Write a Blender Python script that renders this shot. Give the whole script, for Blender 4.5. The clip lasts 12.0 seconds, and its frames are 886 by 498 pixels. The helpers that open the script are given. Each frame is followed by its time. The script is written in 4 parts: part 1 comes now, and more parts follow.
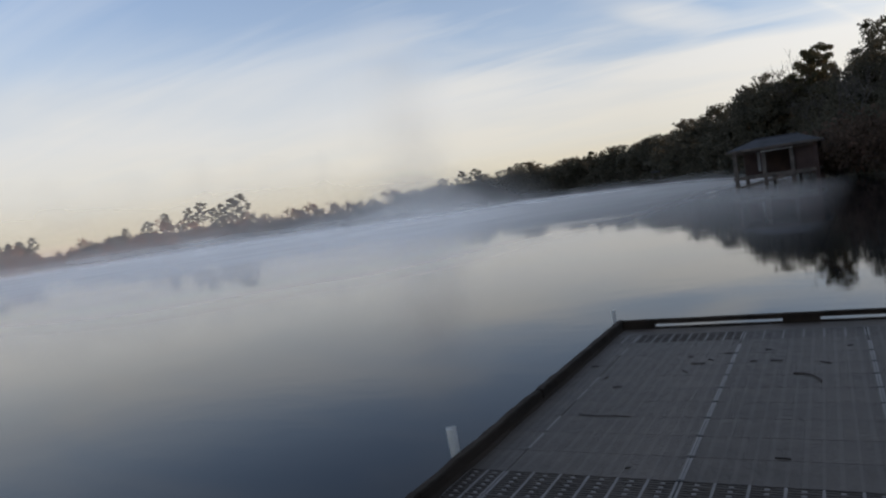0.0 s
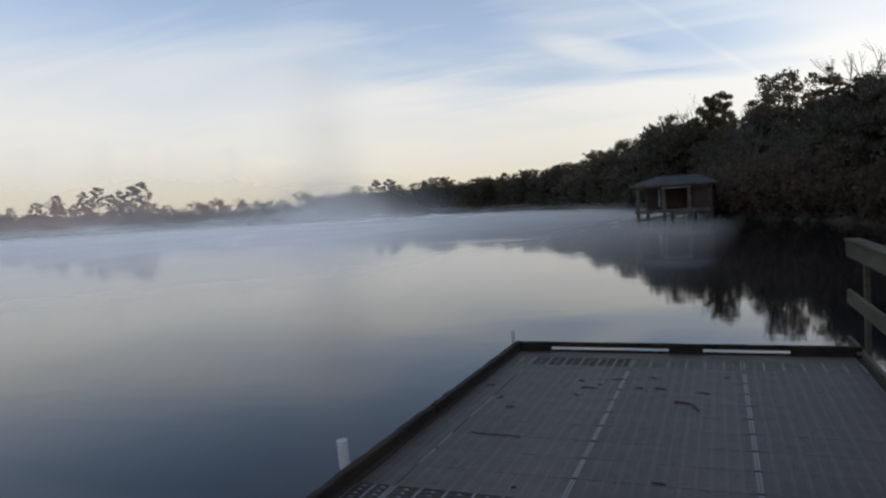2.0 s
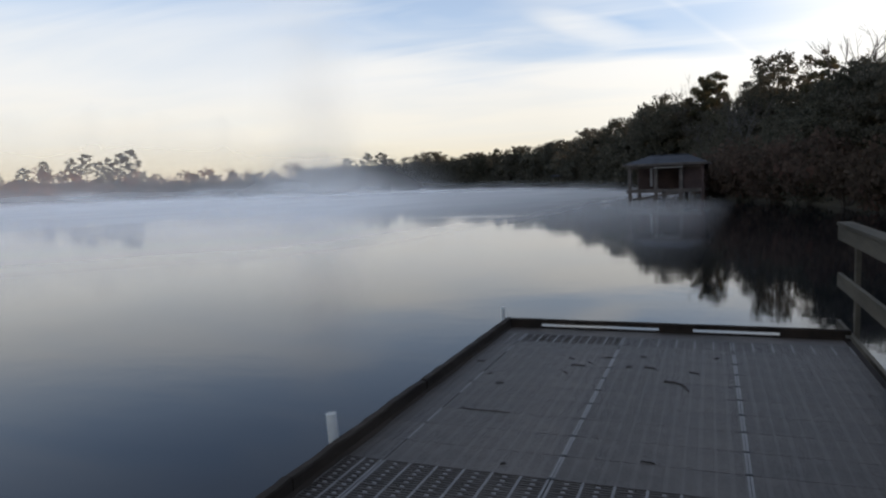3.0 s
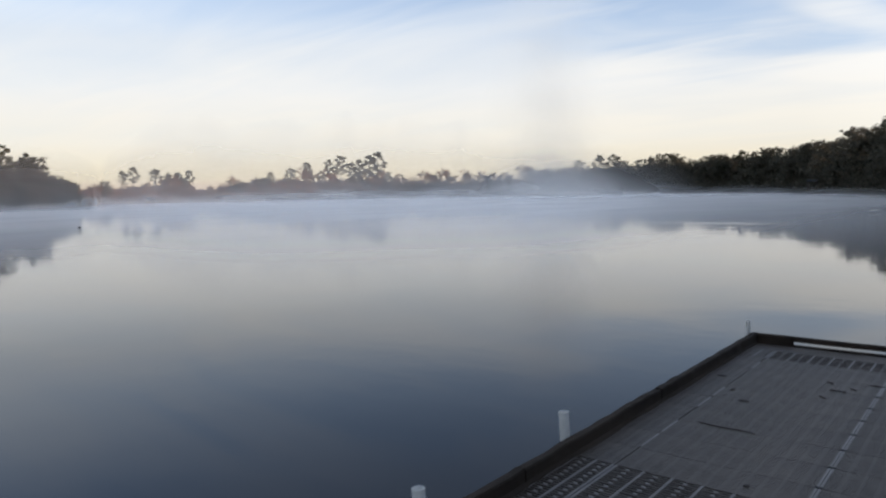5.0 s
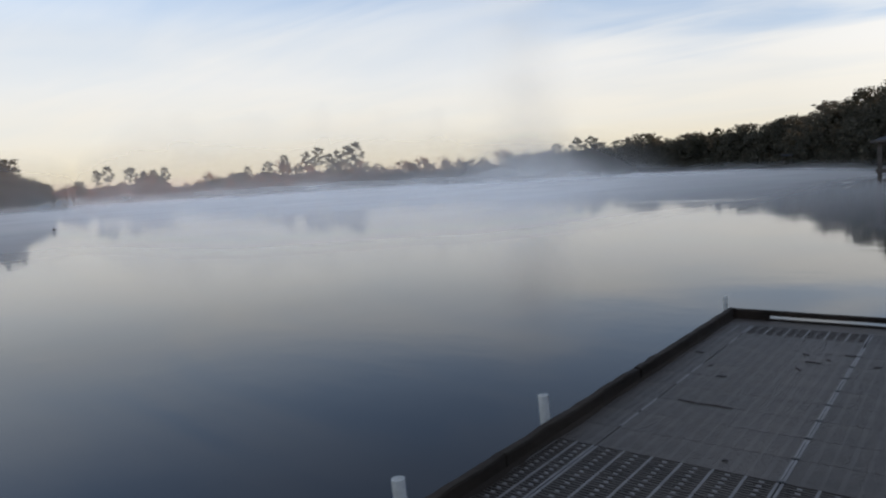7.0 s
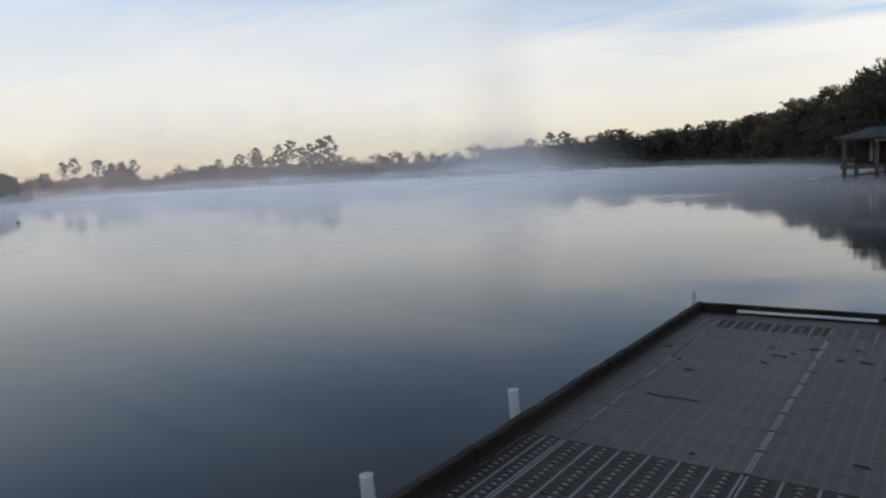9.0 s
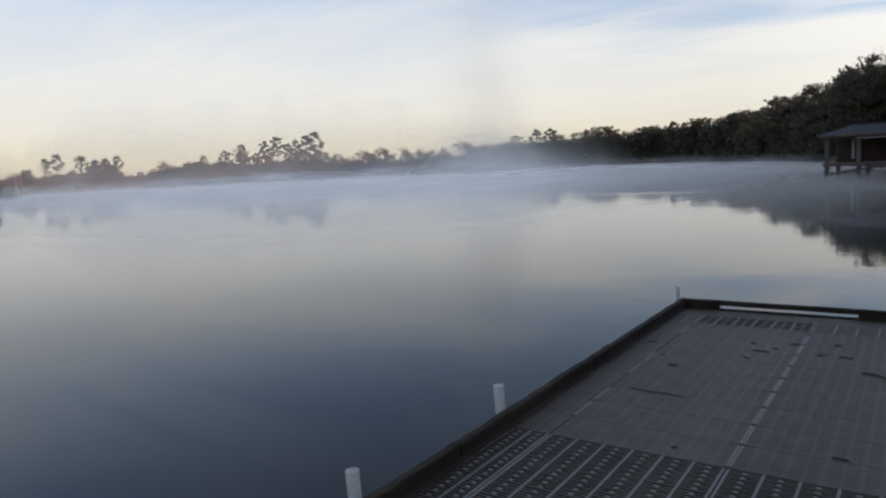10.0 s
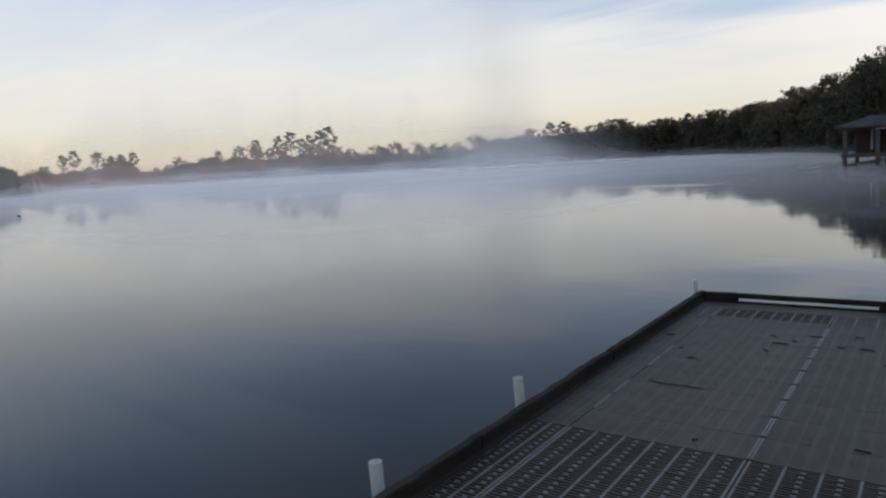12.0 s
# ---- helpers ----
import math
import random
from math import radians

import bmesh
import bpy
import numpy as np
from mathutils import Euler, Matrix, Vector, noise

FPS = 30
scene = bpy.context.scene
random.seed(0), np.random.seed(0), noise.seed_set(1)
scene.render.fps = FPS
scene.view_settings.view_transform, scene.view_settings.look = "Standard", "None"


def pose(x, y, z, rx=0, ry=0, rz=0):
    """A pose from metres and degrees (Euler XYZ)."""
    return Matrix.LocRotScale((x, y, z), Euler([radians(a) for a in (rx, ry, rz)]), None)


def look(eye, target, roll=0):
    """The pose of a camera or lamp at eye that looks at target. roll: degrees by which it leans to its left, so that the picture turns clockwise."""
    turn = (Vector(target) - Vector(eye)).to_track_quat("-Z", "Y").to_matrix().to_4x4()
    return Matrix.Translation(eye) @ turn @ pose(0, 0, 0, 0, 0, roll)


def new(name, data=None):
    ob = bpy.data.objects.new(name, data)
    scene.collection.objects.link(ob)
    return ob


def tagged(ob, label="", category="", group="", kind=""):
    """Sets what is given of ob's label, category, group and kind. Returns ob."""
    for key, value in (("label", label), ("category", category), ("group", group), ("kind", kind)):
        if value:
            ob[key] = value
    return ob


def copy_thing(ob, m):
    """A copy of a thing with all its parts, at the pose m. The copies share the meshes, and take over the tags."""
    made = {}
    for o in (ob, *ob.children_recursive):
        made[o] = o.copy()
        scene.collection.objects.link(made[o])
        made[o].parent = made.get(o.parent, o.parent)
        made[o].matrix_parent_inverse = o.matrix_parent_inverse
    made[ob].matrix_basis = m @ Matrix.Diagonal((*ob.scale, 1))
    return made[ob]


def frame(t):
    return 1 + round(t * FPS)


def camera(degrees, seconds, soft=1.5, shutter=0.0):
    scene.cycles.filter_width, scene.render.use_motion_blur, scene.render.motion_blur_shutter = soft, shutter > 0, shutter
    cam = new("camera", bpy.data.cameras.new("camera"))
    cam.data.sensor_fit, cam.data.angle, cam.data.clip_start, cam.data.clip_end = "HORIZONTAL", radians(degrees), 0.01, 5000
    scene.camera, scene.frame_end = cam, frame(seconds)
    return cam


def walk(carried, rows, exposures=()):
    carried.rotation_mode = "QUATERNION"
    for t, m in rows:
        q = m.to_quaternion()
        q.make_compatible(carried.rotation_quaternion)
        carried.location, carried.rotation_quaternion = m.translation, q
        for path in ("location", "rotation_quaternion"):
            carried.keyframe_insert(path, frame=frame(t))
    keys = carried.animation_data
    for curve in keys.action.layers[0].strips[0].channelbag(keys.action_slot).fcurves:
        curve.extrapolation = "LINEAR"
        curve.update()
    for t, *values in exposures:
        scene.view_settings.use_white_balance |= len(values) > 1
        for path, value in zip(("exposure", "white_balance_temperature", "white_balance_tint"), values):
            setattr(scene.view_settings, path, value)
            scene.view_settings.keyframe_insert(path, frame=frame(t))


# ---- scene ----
cam = camera(64.6, 12.0, soft=2.3)
PATH = [
    (0, (0.762, -3.346, 1.474), (-0.211, -1.602, 1.354), -8.4),
    (0.5, (0.751, -3.344, 1.476), (-0.125, -1.547, 1.395), -6.3),
    (1, (0.768, -3.354, 1.485), (-0.048, -1.53, 1.397), -6.2),
    (1.5, (0.772, -3.359, 1.481), (-0.043, -1.535, 1.387), -5.9),
    (2, (0.773, -3.337, 1.483), (0.037, -1.481, 1.368), -3.4),
    (2.5, (0.764, -3.308, 1.475), (0.046, -1.448, 1.308), -2.9),
    (2.7, (0.749, -3.296, 1.477), (0.06, -1.427, 1.296), -2.2),
    (4.3, (0.723, -3.314, 1.476), (-0.327, -1.623, 1.277), -1.4),
    (4.5, (0.722, -3.332, 1.475), (-0.376, -1.671, 1.294), -1.4),
    (5, (0.703, -3.382, 1.473), (-0.563, -1.841, 1.31), -1.2),
    (5.5, (0.699, -3.407, 1.472), (-0.715, -2.003, 1.297), -2.5),
    (6, (0.733, -3.402, 1.487), (-0.7, -2.021, 1.293), -3.5),
    (6.5, (0.731, -3.366, 1.478), (-0.608, -1.892, 1.284), -3.6),
    (7, (0.723, -3.33, 1.47), (-0.501, -1.761, 1.27), -3.3),
    (7.5, (0.72, -3.315, 1.464), (-0.442, -1.699, 1.265), -3.6),
    (9.5, (0.729, -3.299, 1.467), (-0.429, -1.684, 1.239), -2.7),
    (10, (0.738, -3.31, 1.466), (-0.394, -1.677, 1.235), -2.9),
    (10.5, (0.741, -3.317, 1.461), (-0.381, -1.679, 1.226), -3.6),
    (11, (0.737, -3.322, 1.463), (-0.407, -1.699, 1.223), -3.4),
    (11.5, (0.731, -3.333, 1.463), (-0.427, -1.721, 1.221), -3.1),
    (12, (0.724, -3.346, 1.469), (-0.439, -1.738, 1.223), -3.3),
]
walk(cam, [(t, look(eye, target, roll)) for t, eye, target, roll in PATH],
     ((0, -0.16), (1.0, -0.19), (2.5, 0.07), (4.5, 0.20), (5.0, 0.14), (5.5, 0.06), (7.0, 0.06), (9.5, 0.03), (12.0, 0.0)))

# ---- world, sun ----
SUN_AZ, SUN_EL = 78.0, 3.4          # degrees clockwise from +y, above the horizon


def link(nt, a, b):
    nt.links.new(a, b)


def node(nt, kind, **values):
    n = nt.nodes.new(kind)
    for key, v in values.items():
        if key in n.inputs:
            n.inputs[key].default_value = v
    return n


def math_node(nt, op, a, b=None, clamp=False):
    n = nt.nodes.new("ShaderNodeMath")
    n.operation, n.use_clamp = op, clamp
    for i, v in enumerate((a, b)):
        if v is None:
            continue
        if isinstance(v, (int, float)):
            n.inputs[i].default_value = v
        else:
            link(nt, v, n.inputs[i])
    return n.outputs[0]


def ramp(nt, fac, stops):
    n = nt.nodes.new("ShaderNodeValToRGB")
    e = n.color_ramp.elements
    while len(e) < len(stops):
        e.new(0.5)
    for el, (p, c) in zip(e, stops):
        el.position = p
        el.color = (*c, 1) if len(c) == 3 else c
    link(nt, fac, n.inputs[0])
    return n.outputs[0]


def mix_col(nt, fac, a, b, mode="MIX"):
    n = nt.nodes.new("ShaderNodeMix")
    n.data_type, n.blend_type = "RGBA", mode
    for sock, v in ((n.inputs[0], fac), (n.inputs[6], a), (n.inputs[7], b)):
        if isinstance(v, (int, float)):
            sock.default_value = v
        elif isinstance(v, tuple):
            sock.default_value = (*v, 1)
        else:
            link(nt, v, sock)
    return n.outputs[2]


def build_world():
    w = bpy.data.worlds.new("dawn_sky")
    scene.world = w
    w.use_nodes = True
    nt = w.node_tree
    nt.nodes.clear()
    sky = nt.nodes.new("ShaderNodeTexSky")
    sky.sky_type, sky.sun_disc = "NISHITA", False
    sky.sun_elevation, sky.sun_rotation = radians(SUN_EL + 4), radians(SUN_AZ)
    sky.air_density, sky.dust_density, sky.ozone_density = 1.0, 0.6, 2.0
    scaled = nt.nodes.new("ShaderNodeVectorMath")
    scaled.operation = "SCALE"
    scaled.inputs["Scale"].default_value = 0.15
    link(nt, sky.outputs[0], scaled.inputs[0])
    co = nt.nodes.new("ShaderNodeTexCoord")
    sep = nt.nodes.new("ShaderNodeSeparateXYZ")
    link(nt, co.outputs["Generated"], sep.inputs[0])
    z = math_node(nt, "MAXIMUM", sep.outputs[2], 0.0)
    # high cirrus sheet: the way is carried onto a flat layer
    zz = math_node(nt, "ADD", z, 0.10)
    px = math_node(nt, "DIVIDE", sep.outputs[0], zz)
    py = math_node(nt, "DIVIDE", sep.outputs[1], zz)
    comb = nt.nodes.new("ShaderNodeCombineXYZ")
    link(nt, px, comb.inputs[0])
    link(nt, py, comb.inputs[1])
    mp = nt.nodes.new("ShaderNodeMapping")
    mp.inputs["Rotation"].default_value = (0, 0, radians(35))
    mp.inputs["Scale"].default_value = (0.42, 1.5, 1.0)
    mp.inputs["Location"].default_value = (0.3, 1.1, 0)
    link(nt, comb.outputs[0], mp.inputs[0])
    n1 = node(nt, "ShaderNodeTexNoise", Scale=1.3, Detail=7.0, Roughness=0.55, Distortion=0.7)
    link(nt, mp.outputs[0], n1.inputs["Vector"])
    n2 = node(nt, "ShaderNodeTexNoise", Scale=0.75, Detail=3.0, Roughness=0.5, Distortion=0.3)
    link(nt, comb.outputs[0], n2.inputs["Vector"])
    streak = math_node(nt, "MULTIPLY", math_node(nt, "SUBTRACT", n1.outputs[0], 0.5), 1.0)
    broad = math_node(nt, "MULTIPLY", math_node(nt, "SUBTRACT", n2.outputs[0], 0.5), 1.1)
    both = math_node(nt, "ADD", streak, broad)
    base = ramp(nt, z, [(0.0, (1.0,) * 3), (0.10, (0.93,) * 3), (0.17, (0.78,) * 3), (0.25, (0.40,) * 3), (0.36, (0.12,) * 3), (0.55, (0.28,) * 3)])
    sway = ramp(nt, z, [(0.02, (0.05,) * 3), (0.10, (0.42,) * 3), (0.22, (0.66,) * 3), (0.40, (0.62,) * 3), (0.6, (0.30,) * 3)])
    cover = math_node(nt, "ADD", base, math_node(nt, "MULTIPLY", both, sway))
    # single clouds (+) and blue gaps (-): bearing, elevation, half width, half height, tilt, amount
    for az, el, a, b, tilt, amount in ((-18.5, 12.8, 12, 4.6, -8, -0.48), (-2.5, 11.8, 9, 3.0, -12, -0.46), (-9.6, 11.8, 4.4, 1.0, -16, 0.60),
                                       (-47, 16.5, 20, 4.0, 3, -0.26), (9.0, 10.0, 9, 5.0, 20, 0.25), (-6, 8.0, 11, 1.3, -4, 0.35), (-12, 9.9, 12, 0.8, -3, -0.30)):
        e, h = radians(el), radians(az)
        mid = Vector((math.sin(h) * math.cos(e), math.cos(h) * math.cos(e), math.sin(e)))
        side = Vector((math.cos(h), -math.sin(h), 0))
        top = side.cross(mid)
        t = radians(tilt)
        axes = (side * math.cos(t) + top * math.sin(t)) / math.sin(radians(a)), (top * math.cos(t) - side * math.sin(t)) / math.sin(radians(b))
        spread = []
        for axis in axes:
            dot = nt.nodes.new("ShaderNodeVectorMath")
            dot.operation = "DOT_PRODUCT"
            dot.inputs[1].default_value = axis
            link(nt, co.outputs["Generated"], dot.inputs[0])
            off = math_node(nt, "SUBTRACT", dot.outputs["Value"], axis.dot(mid))
            spread.append(math_node(nt, "MULTIPLY", off, off))
        ragged = math_node(nt, "MULTIPLY", math_node(nt, "SUBTRACT", n1.outputs[0], 0.5), 2.8)
        reach = math_node(nt, "ADD", math_node(nt, "ADD", spread[0], spread[1]), ragged)
        fade = nt.nodes.new("ShaderNodeMapRange")
        fade.interpolation_type = "SMOOTHSTEP"
        fade.inputs[1].default_value, fade.inputs[2].default_value = 1.5, -0.3
        link(nt, reach, fade.inputs[0])
        front = math_node(nt, "GREATER_THAN", sep.outputs[1], 0.0)
        cover = math_node(nt, "ADD", cover, math_node(nt, "MULTIPLY", math_node(nt, "MULTIPLY", fade.outputs[0], front), amount))
    cover = math_node(nt, "ADD", cover, 0.0, clamp=True)
    # a vapour trail: a thin band along a great circle, between two bearings
    tr = nt.nodes.new("ShaderNodeVectorMath")
    tr.operation = "DOT_PRODUCT"
    pole = Vector((-0.048, 0.974, 0.222)).cross(Vector((0.054, 0.988, 0.146))).normalized()
    tr.inputs[1].default_value = pole
    link(nt, co.outputs["Generated"], tr.inputs[0])
    near_line = math_node(nt, "SUBTRACT", 1.0, math_node(nt, "DIVIDE", math_node(nt, "ABSOLUTE", tr.outputs["Value"]), 0.0065), clamp=True)
    ahead = math_node(nt, "GREATER_THAN", sep.outputs[1], 0.5)
    reach = ramp(nt, sep.outputs[2], [(0.10, (0, 0, 0)), (0.15, (1, 1, 1)), (0.30, (0.3,) * 3), (0.36, (0, 0, 0))])
    trail = math_node(nt, "MULTIPLY", math_node(nt, "MULTIPLY", near_line, ahead), reach)
    cover = math_node(nt, "ADD", cover, math_node(nt, "MULTIPLY", math_node(nt, "MULTIPLY", trail, n1.outputs[0]), 0.40), clamp=True)
    veil = ramp(nt, z, [(0.0, (0.72, 0.52, 0.42)), (0.025, (0.80, 0.71, 0.53)), (0.07, (0.84, 0.80, 0.71)), (0.14, (0.85, 0.84, 0.815)),
                        (0.25, (0.80, 0.82, 0.84)), (0.5, (0.47, 0.555, 0.72))])
    high = ramp(nt, z, [(0.0, (0.62, 0.74, 0.95)), (0.22, (0.57, 0.70, 0.94)), (0.40, (0.27, 0.40, 0.69)), (0.52, (0.34, 0.44, 0.64)), (0.75, (0.45, 0.50, 0.62))])
    blue = mix_col(nt, 0.65, scaled.outputs[0], high)
    col = mix_col(nt, cover, blue, veil)
    glow = nt.nodes.new("ShaderNodeVectorMath")
    glow.operation = "DOT_PRODUCT"
    glow.inputs[1].default_value = (math.sin(radians(SUN_AZ)), math.cos(radians(SUN_AZ)), 0.06)
    link(nt, co.outputs["Generated"], glow.inputs[0])
    gain = math_node(nt, "ADD", 1.0, math_node(nt, "MULTIPLY", math_node(nt, "MAXIMUM", glow.outputs["Value"], 0.0), 0.55))
    # and high up on the side away from it
    away = math_node(nt, "MAXIMUM", math_node(nt, "MULTIPLY", glow.outputs["Value"], -1.0), 0.0)
    away = math_node(nt, "POWER", away, 3.0)
    gain = math_node(nt, "ADD", gain, math_node(nt, "MULTIPLY", away, ramp(nt, z, [(0.20, (0, 0, 0)), (0.42, (1.0,) * 3)])))
    gained = nt.nodes.new("ShaderNodeVectorMath")
    gained.operation = "SCALE"
    link(nt, col, gained.inputs[0])
    link(nt, gain, gained.inputs["Scale"])
    col = gained.outputs[0]
    bg = node(nt, "ShaderNodeBackground", Strength=1.0)
    link(nt, col, bg.inputs[0])
    out = nt.nodes.new("ShaderNodeOutputWorld")
    link(nt, bg.outputs[0], out.inputs[0])


build_world()
sun = new("sun", bpy.data.lights.new("sun", "SUN"))
sun.data.energy, sun.data.angle, sun.data.color = 5.0, radians(2.0), (1.0, 0.66, 0.45)
sa, se = radians(SUN_AZ), radians(SUN_EL)
sun_way = Vector((math.sin(sa) * math.cos(se), math.cos(sa) * math.cos(se), math.sin(se)))
sun.matrix_world = look(sun_way * 300, (0, 0, 0))


# ---- materials ----
def material(name, base, rough=0.7, scale=3.0, spread=0.25, bump=0.2, bump_scale=None, metal=0.0, fine=40.0,
             second=None, stretch=(1, 1, 1), random_tint=0.0, specular=0.5, island=False):
    """A surface with broad stains and fine grain, and relief from both."""
    m = bpy.data.materials.new(name)
    m.use_nodes = True
    nt = m.node_tree
    b = nt.nodes["Principled BSDF"]
    co = nt.nodes.new("ShaderNodeTexCoord")
    mp = nt.nodes.new("ShaderNodeMapping")
    mp.inputs["Scale"].default_value = stretch
    link(nt, co.outputs["Object"], mp.inputs[0])
    n1 = node(nt, "ShaderNodeTexNoise", Scale=scale, Detail=5.0, Roughness=0.6)
    n2 = node(nt, "ShaderNodeTexNoise", Scale=fine, Detail=3.0, Roughness=0.6)
    for n in (n1, n2):
        link(nt, mp.outputs[0], n.inputs["Vector"])
    dark = tuple(c * (1 - spread) for c in base)
    light = tuple(min(1, c * (1 + spread)) for c in (second or base))
    col = ramp(nt, n1.outputs[0], [(0.3, dark), (0.7, light)])
    col = mix_col(nt, 0.35, col, ramp(nt, n2.outputs[0], [(0.3, (0.55,) * 3), (0.7, (1.0,) * 3)]), "MULTIPLY")
    if random_tint:
        info = nt.nodes.new("ShaderNodeNewGeometry" if island else "ShaderNodeObjectInfo")
        rnd = info.outputs["Random Per Island" if island else "Random"]
        col = mix_col(nt, 1.0, col, ramp(nt, rnd, [(0.0, (1 - random_tint,) * 3), (1.0, (1.0,) * 3)]), "MULTIPLY")
    link(nt, col, b.inputs["Base Color"])
    b.inputs["Roughness"].default_value = rough
    b.inputs["Metallic"].default_value = metal
    b.inputs["Specular IOR Level"].default_value = specular
    if bump:
        bp = node(nt, "ShaderNodeBump", Strength=bump, Distance=0.01)
        h = math_node(nt, "ADD", n1.outputs[0], n2.outputs[0])
        link(nt, h, bp.inputs["Height"])
        link(nt, bp.outputs[0], b.inputs["Normal"])
    return m


def leaf_material(name, dark, light, autumn=None, amount=0.0):
    """Foliage: every clump a little different, some turned by autumn; light passes through the leaves."""
    m = bpy.data.materials.new(name)
    m.use_nodes = True
    nt = m.node_tree
    nt.nodes.clear()
    geo = nt.nodes.new("ShaderNodeNewGeometry")
    info = nt.nodes.new("ShaderNodeObjectInfo")
    col = ramp(nt, geo.outputs["Random Per Island"], [(0.0, dark), (1.0, light)])
    col = mix_col(nt, 0.5, col, ramp(nt, info.outputs["Random"], [(0.0, (0.55, 0.6, 0.5)), (1.0, (1.0, 1.0, 1.0))]), "MULTIPLY")
    if autumn:
        co = nt.nodes.new("ShaderNodeTexCoord")
        n1 = node(nt, "ShaderNodeTexNoise", Scale=0.35, Detail=2.0)
        link(nt, co.outputs["Object"], n1.inputs["Vector"])
        fac = ramp(nt, n1.outputs[0], [(0.62 - amount, (0, 0, 0)), (0.78 - amount, (1, 1, 1))])
        col = mix_col(nt, fac, col, autumn)
    d = node(nt, "ShaderNodeBsdfDiffuse")
    t = node(nt, "ShaderNodeBsdfTranslucent")
    link(nt, col, d.inputs[0])
    link(nt, col, t.inputs[0])
    mx = node(nt, "ShaderNodeMixShader")
    mx.inputs[0].default_value = 0.40
    link(nt, d.outputs[0], mx.inputs[1])
    link(nt, t.outputs[0], mx.inputs[2])
    out = nt.nodes.new("ShaderNodeOutputMaterial")
    link(nt, mx.outputs[0], out.inputs[0])
    return m


def water_material():
    m = bpy.data.materials.new("lake_water")
    m.use_nodes = True
    nt = m.node_tree
    b = nt.nodes["Principled BSDF"]
    b.inputs["Base Color"].default_value = (0.004, 0.005, 0.007, 1)
    b.inputs["Roughness"].default_value = 0.04
    b.inputs["IOR"].default_value = 1.27
    co = nt.nodes.new("ShaderNodeTexCoord")
    n1 = node(nt, "ShaderNodeTexNoise", Scale=0.5, Detail=2.0, Roughness=0.5)
    n2 = node(nt, "ShaderNodeTexNoise", Scale=3.0, Detail=2.0, Roughness=0.5)
    for n in (n1, n2):
        link(nt, co.outputs["Object"], n.inputs["Vector"])
    h = math_node(nt, "ADD", n1.outputs[0], math_node(nt, "MULTIPLY", n2.outputs[0], 0.10))
    # faint drawn-out ripples
    mp = nt.nodes.new("ShaderNodeMapping")
    mp.inputs["Scale"].default_value = (0.9, 4.5, 1)
    link(nt, co.outputs["Object"], mp.inputs[0])
    n4 = node(nt, "ShaderNodeTexNoise", Scale=1.0, Detail=3.0, Roughness=0.55)
    link(nt, mp.outputs[0], n4.inputs["Vector"])
    h = math_node(nt, "ADD", h, math_node(nt, "MULTIPLY", n4.outputs[0], 0.17))
    # a patch of small ripples out on the lake
    mp = nt.nodes.new("ShaderNodeMapping")
    mp.inputs["Location"].default_value = (11.5 / 4.6, -33.5 / 1.1, 0)
    mp.inputs["Scale"].default_value = (1 / 4.6, 1 / 1.1, 1)
    link(nt, co.outputs["Object"], mp.inputs[0])
    ln = nt.nodes.new("ShaderNodeVectorMath")
    ln.operation = "LENGTH"
    link(nt, mp.outputs[0], ln.inputs[0])
    patch = math_node(nt, "SUBTRACT", 1.0, ln.outputs["Value"], clamp=True)
    n3 = node(nt, "ShaderNodeTexNoise", Scale=2.2, Detail=3.0, Roughness=0.6)
    link(nt, co.outputs["Object"], n3.inputs["Vector"])
    h = math_node(nt, "ADD", h, math_node(nt, "MULTIPLY", math_node(nt, "MULTIPLY", patch, n3.outputs[0]), 7.0))
    bp = node(nt, "ShaderNodeBump", Strength=1.0, Distance=0.004)
    link(nt, h, bp.inputs["Height"])
    link(nt, bp.outputs[0], b.inputs["Normal"])
    return m


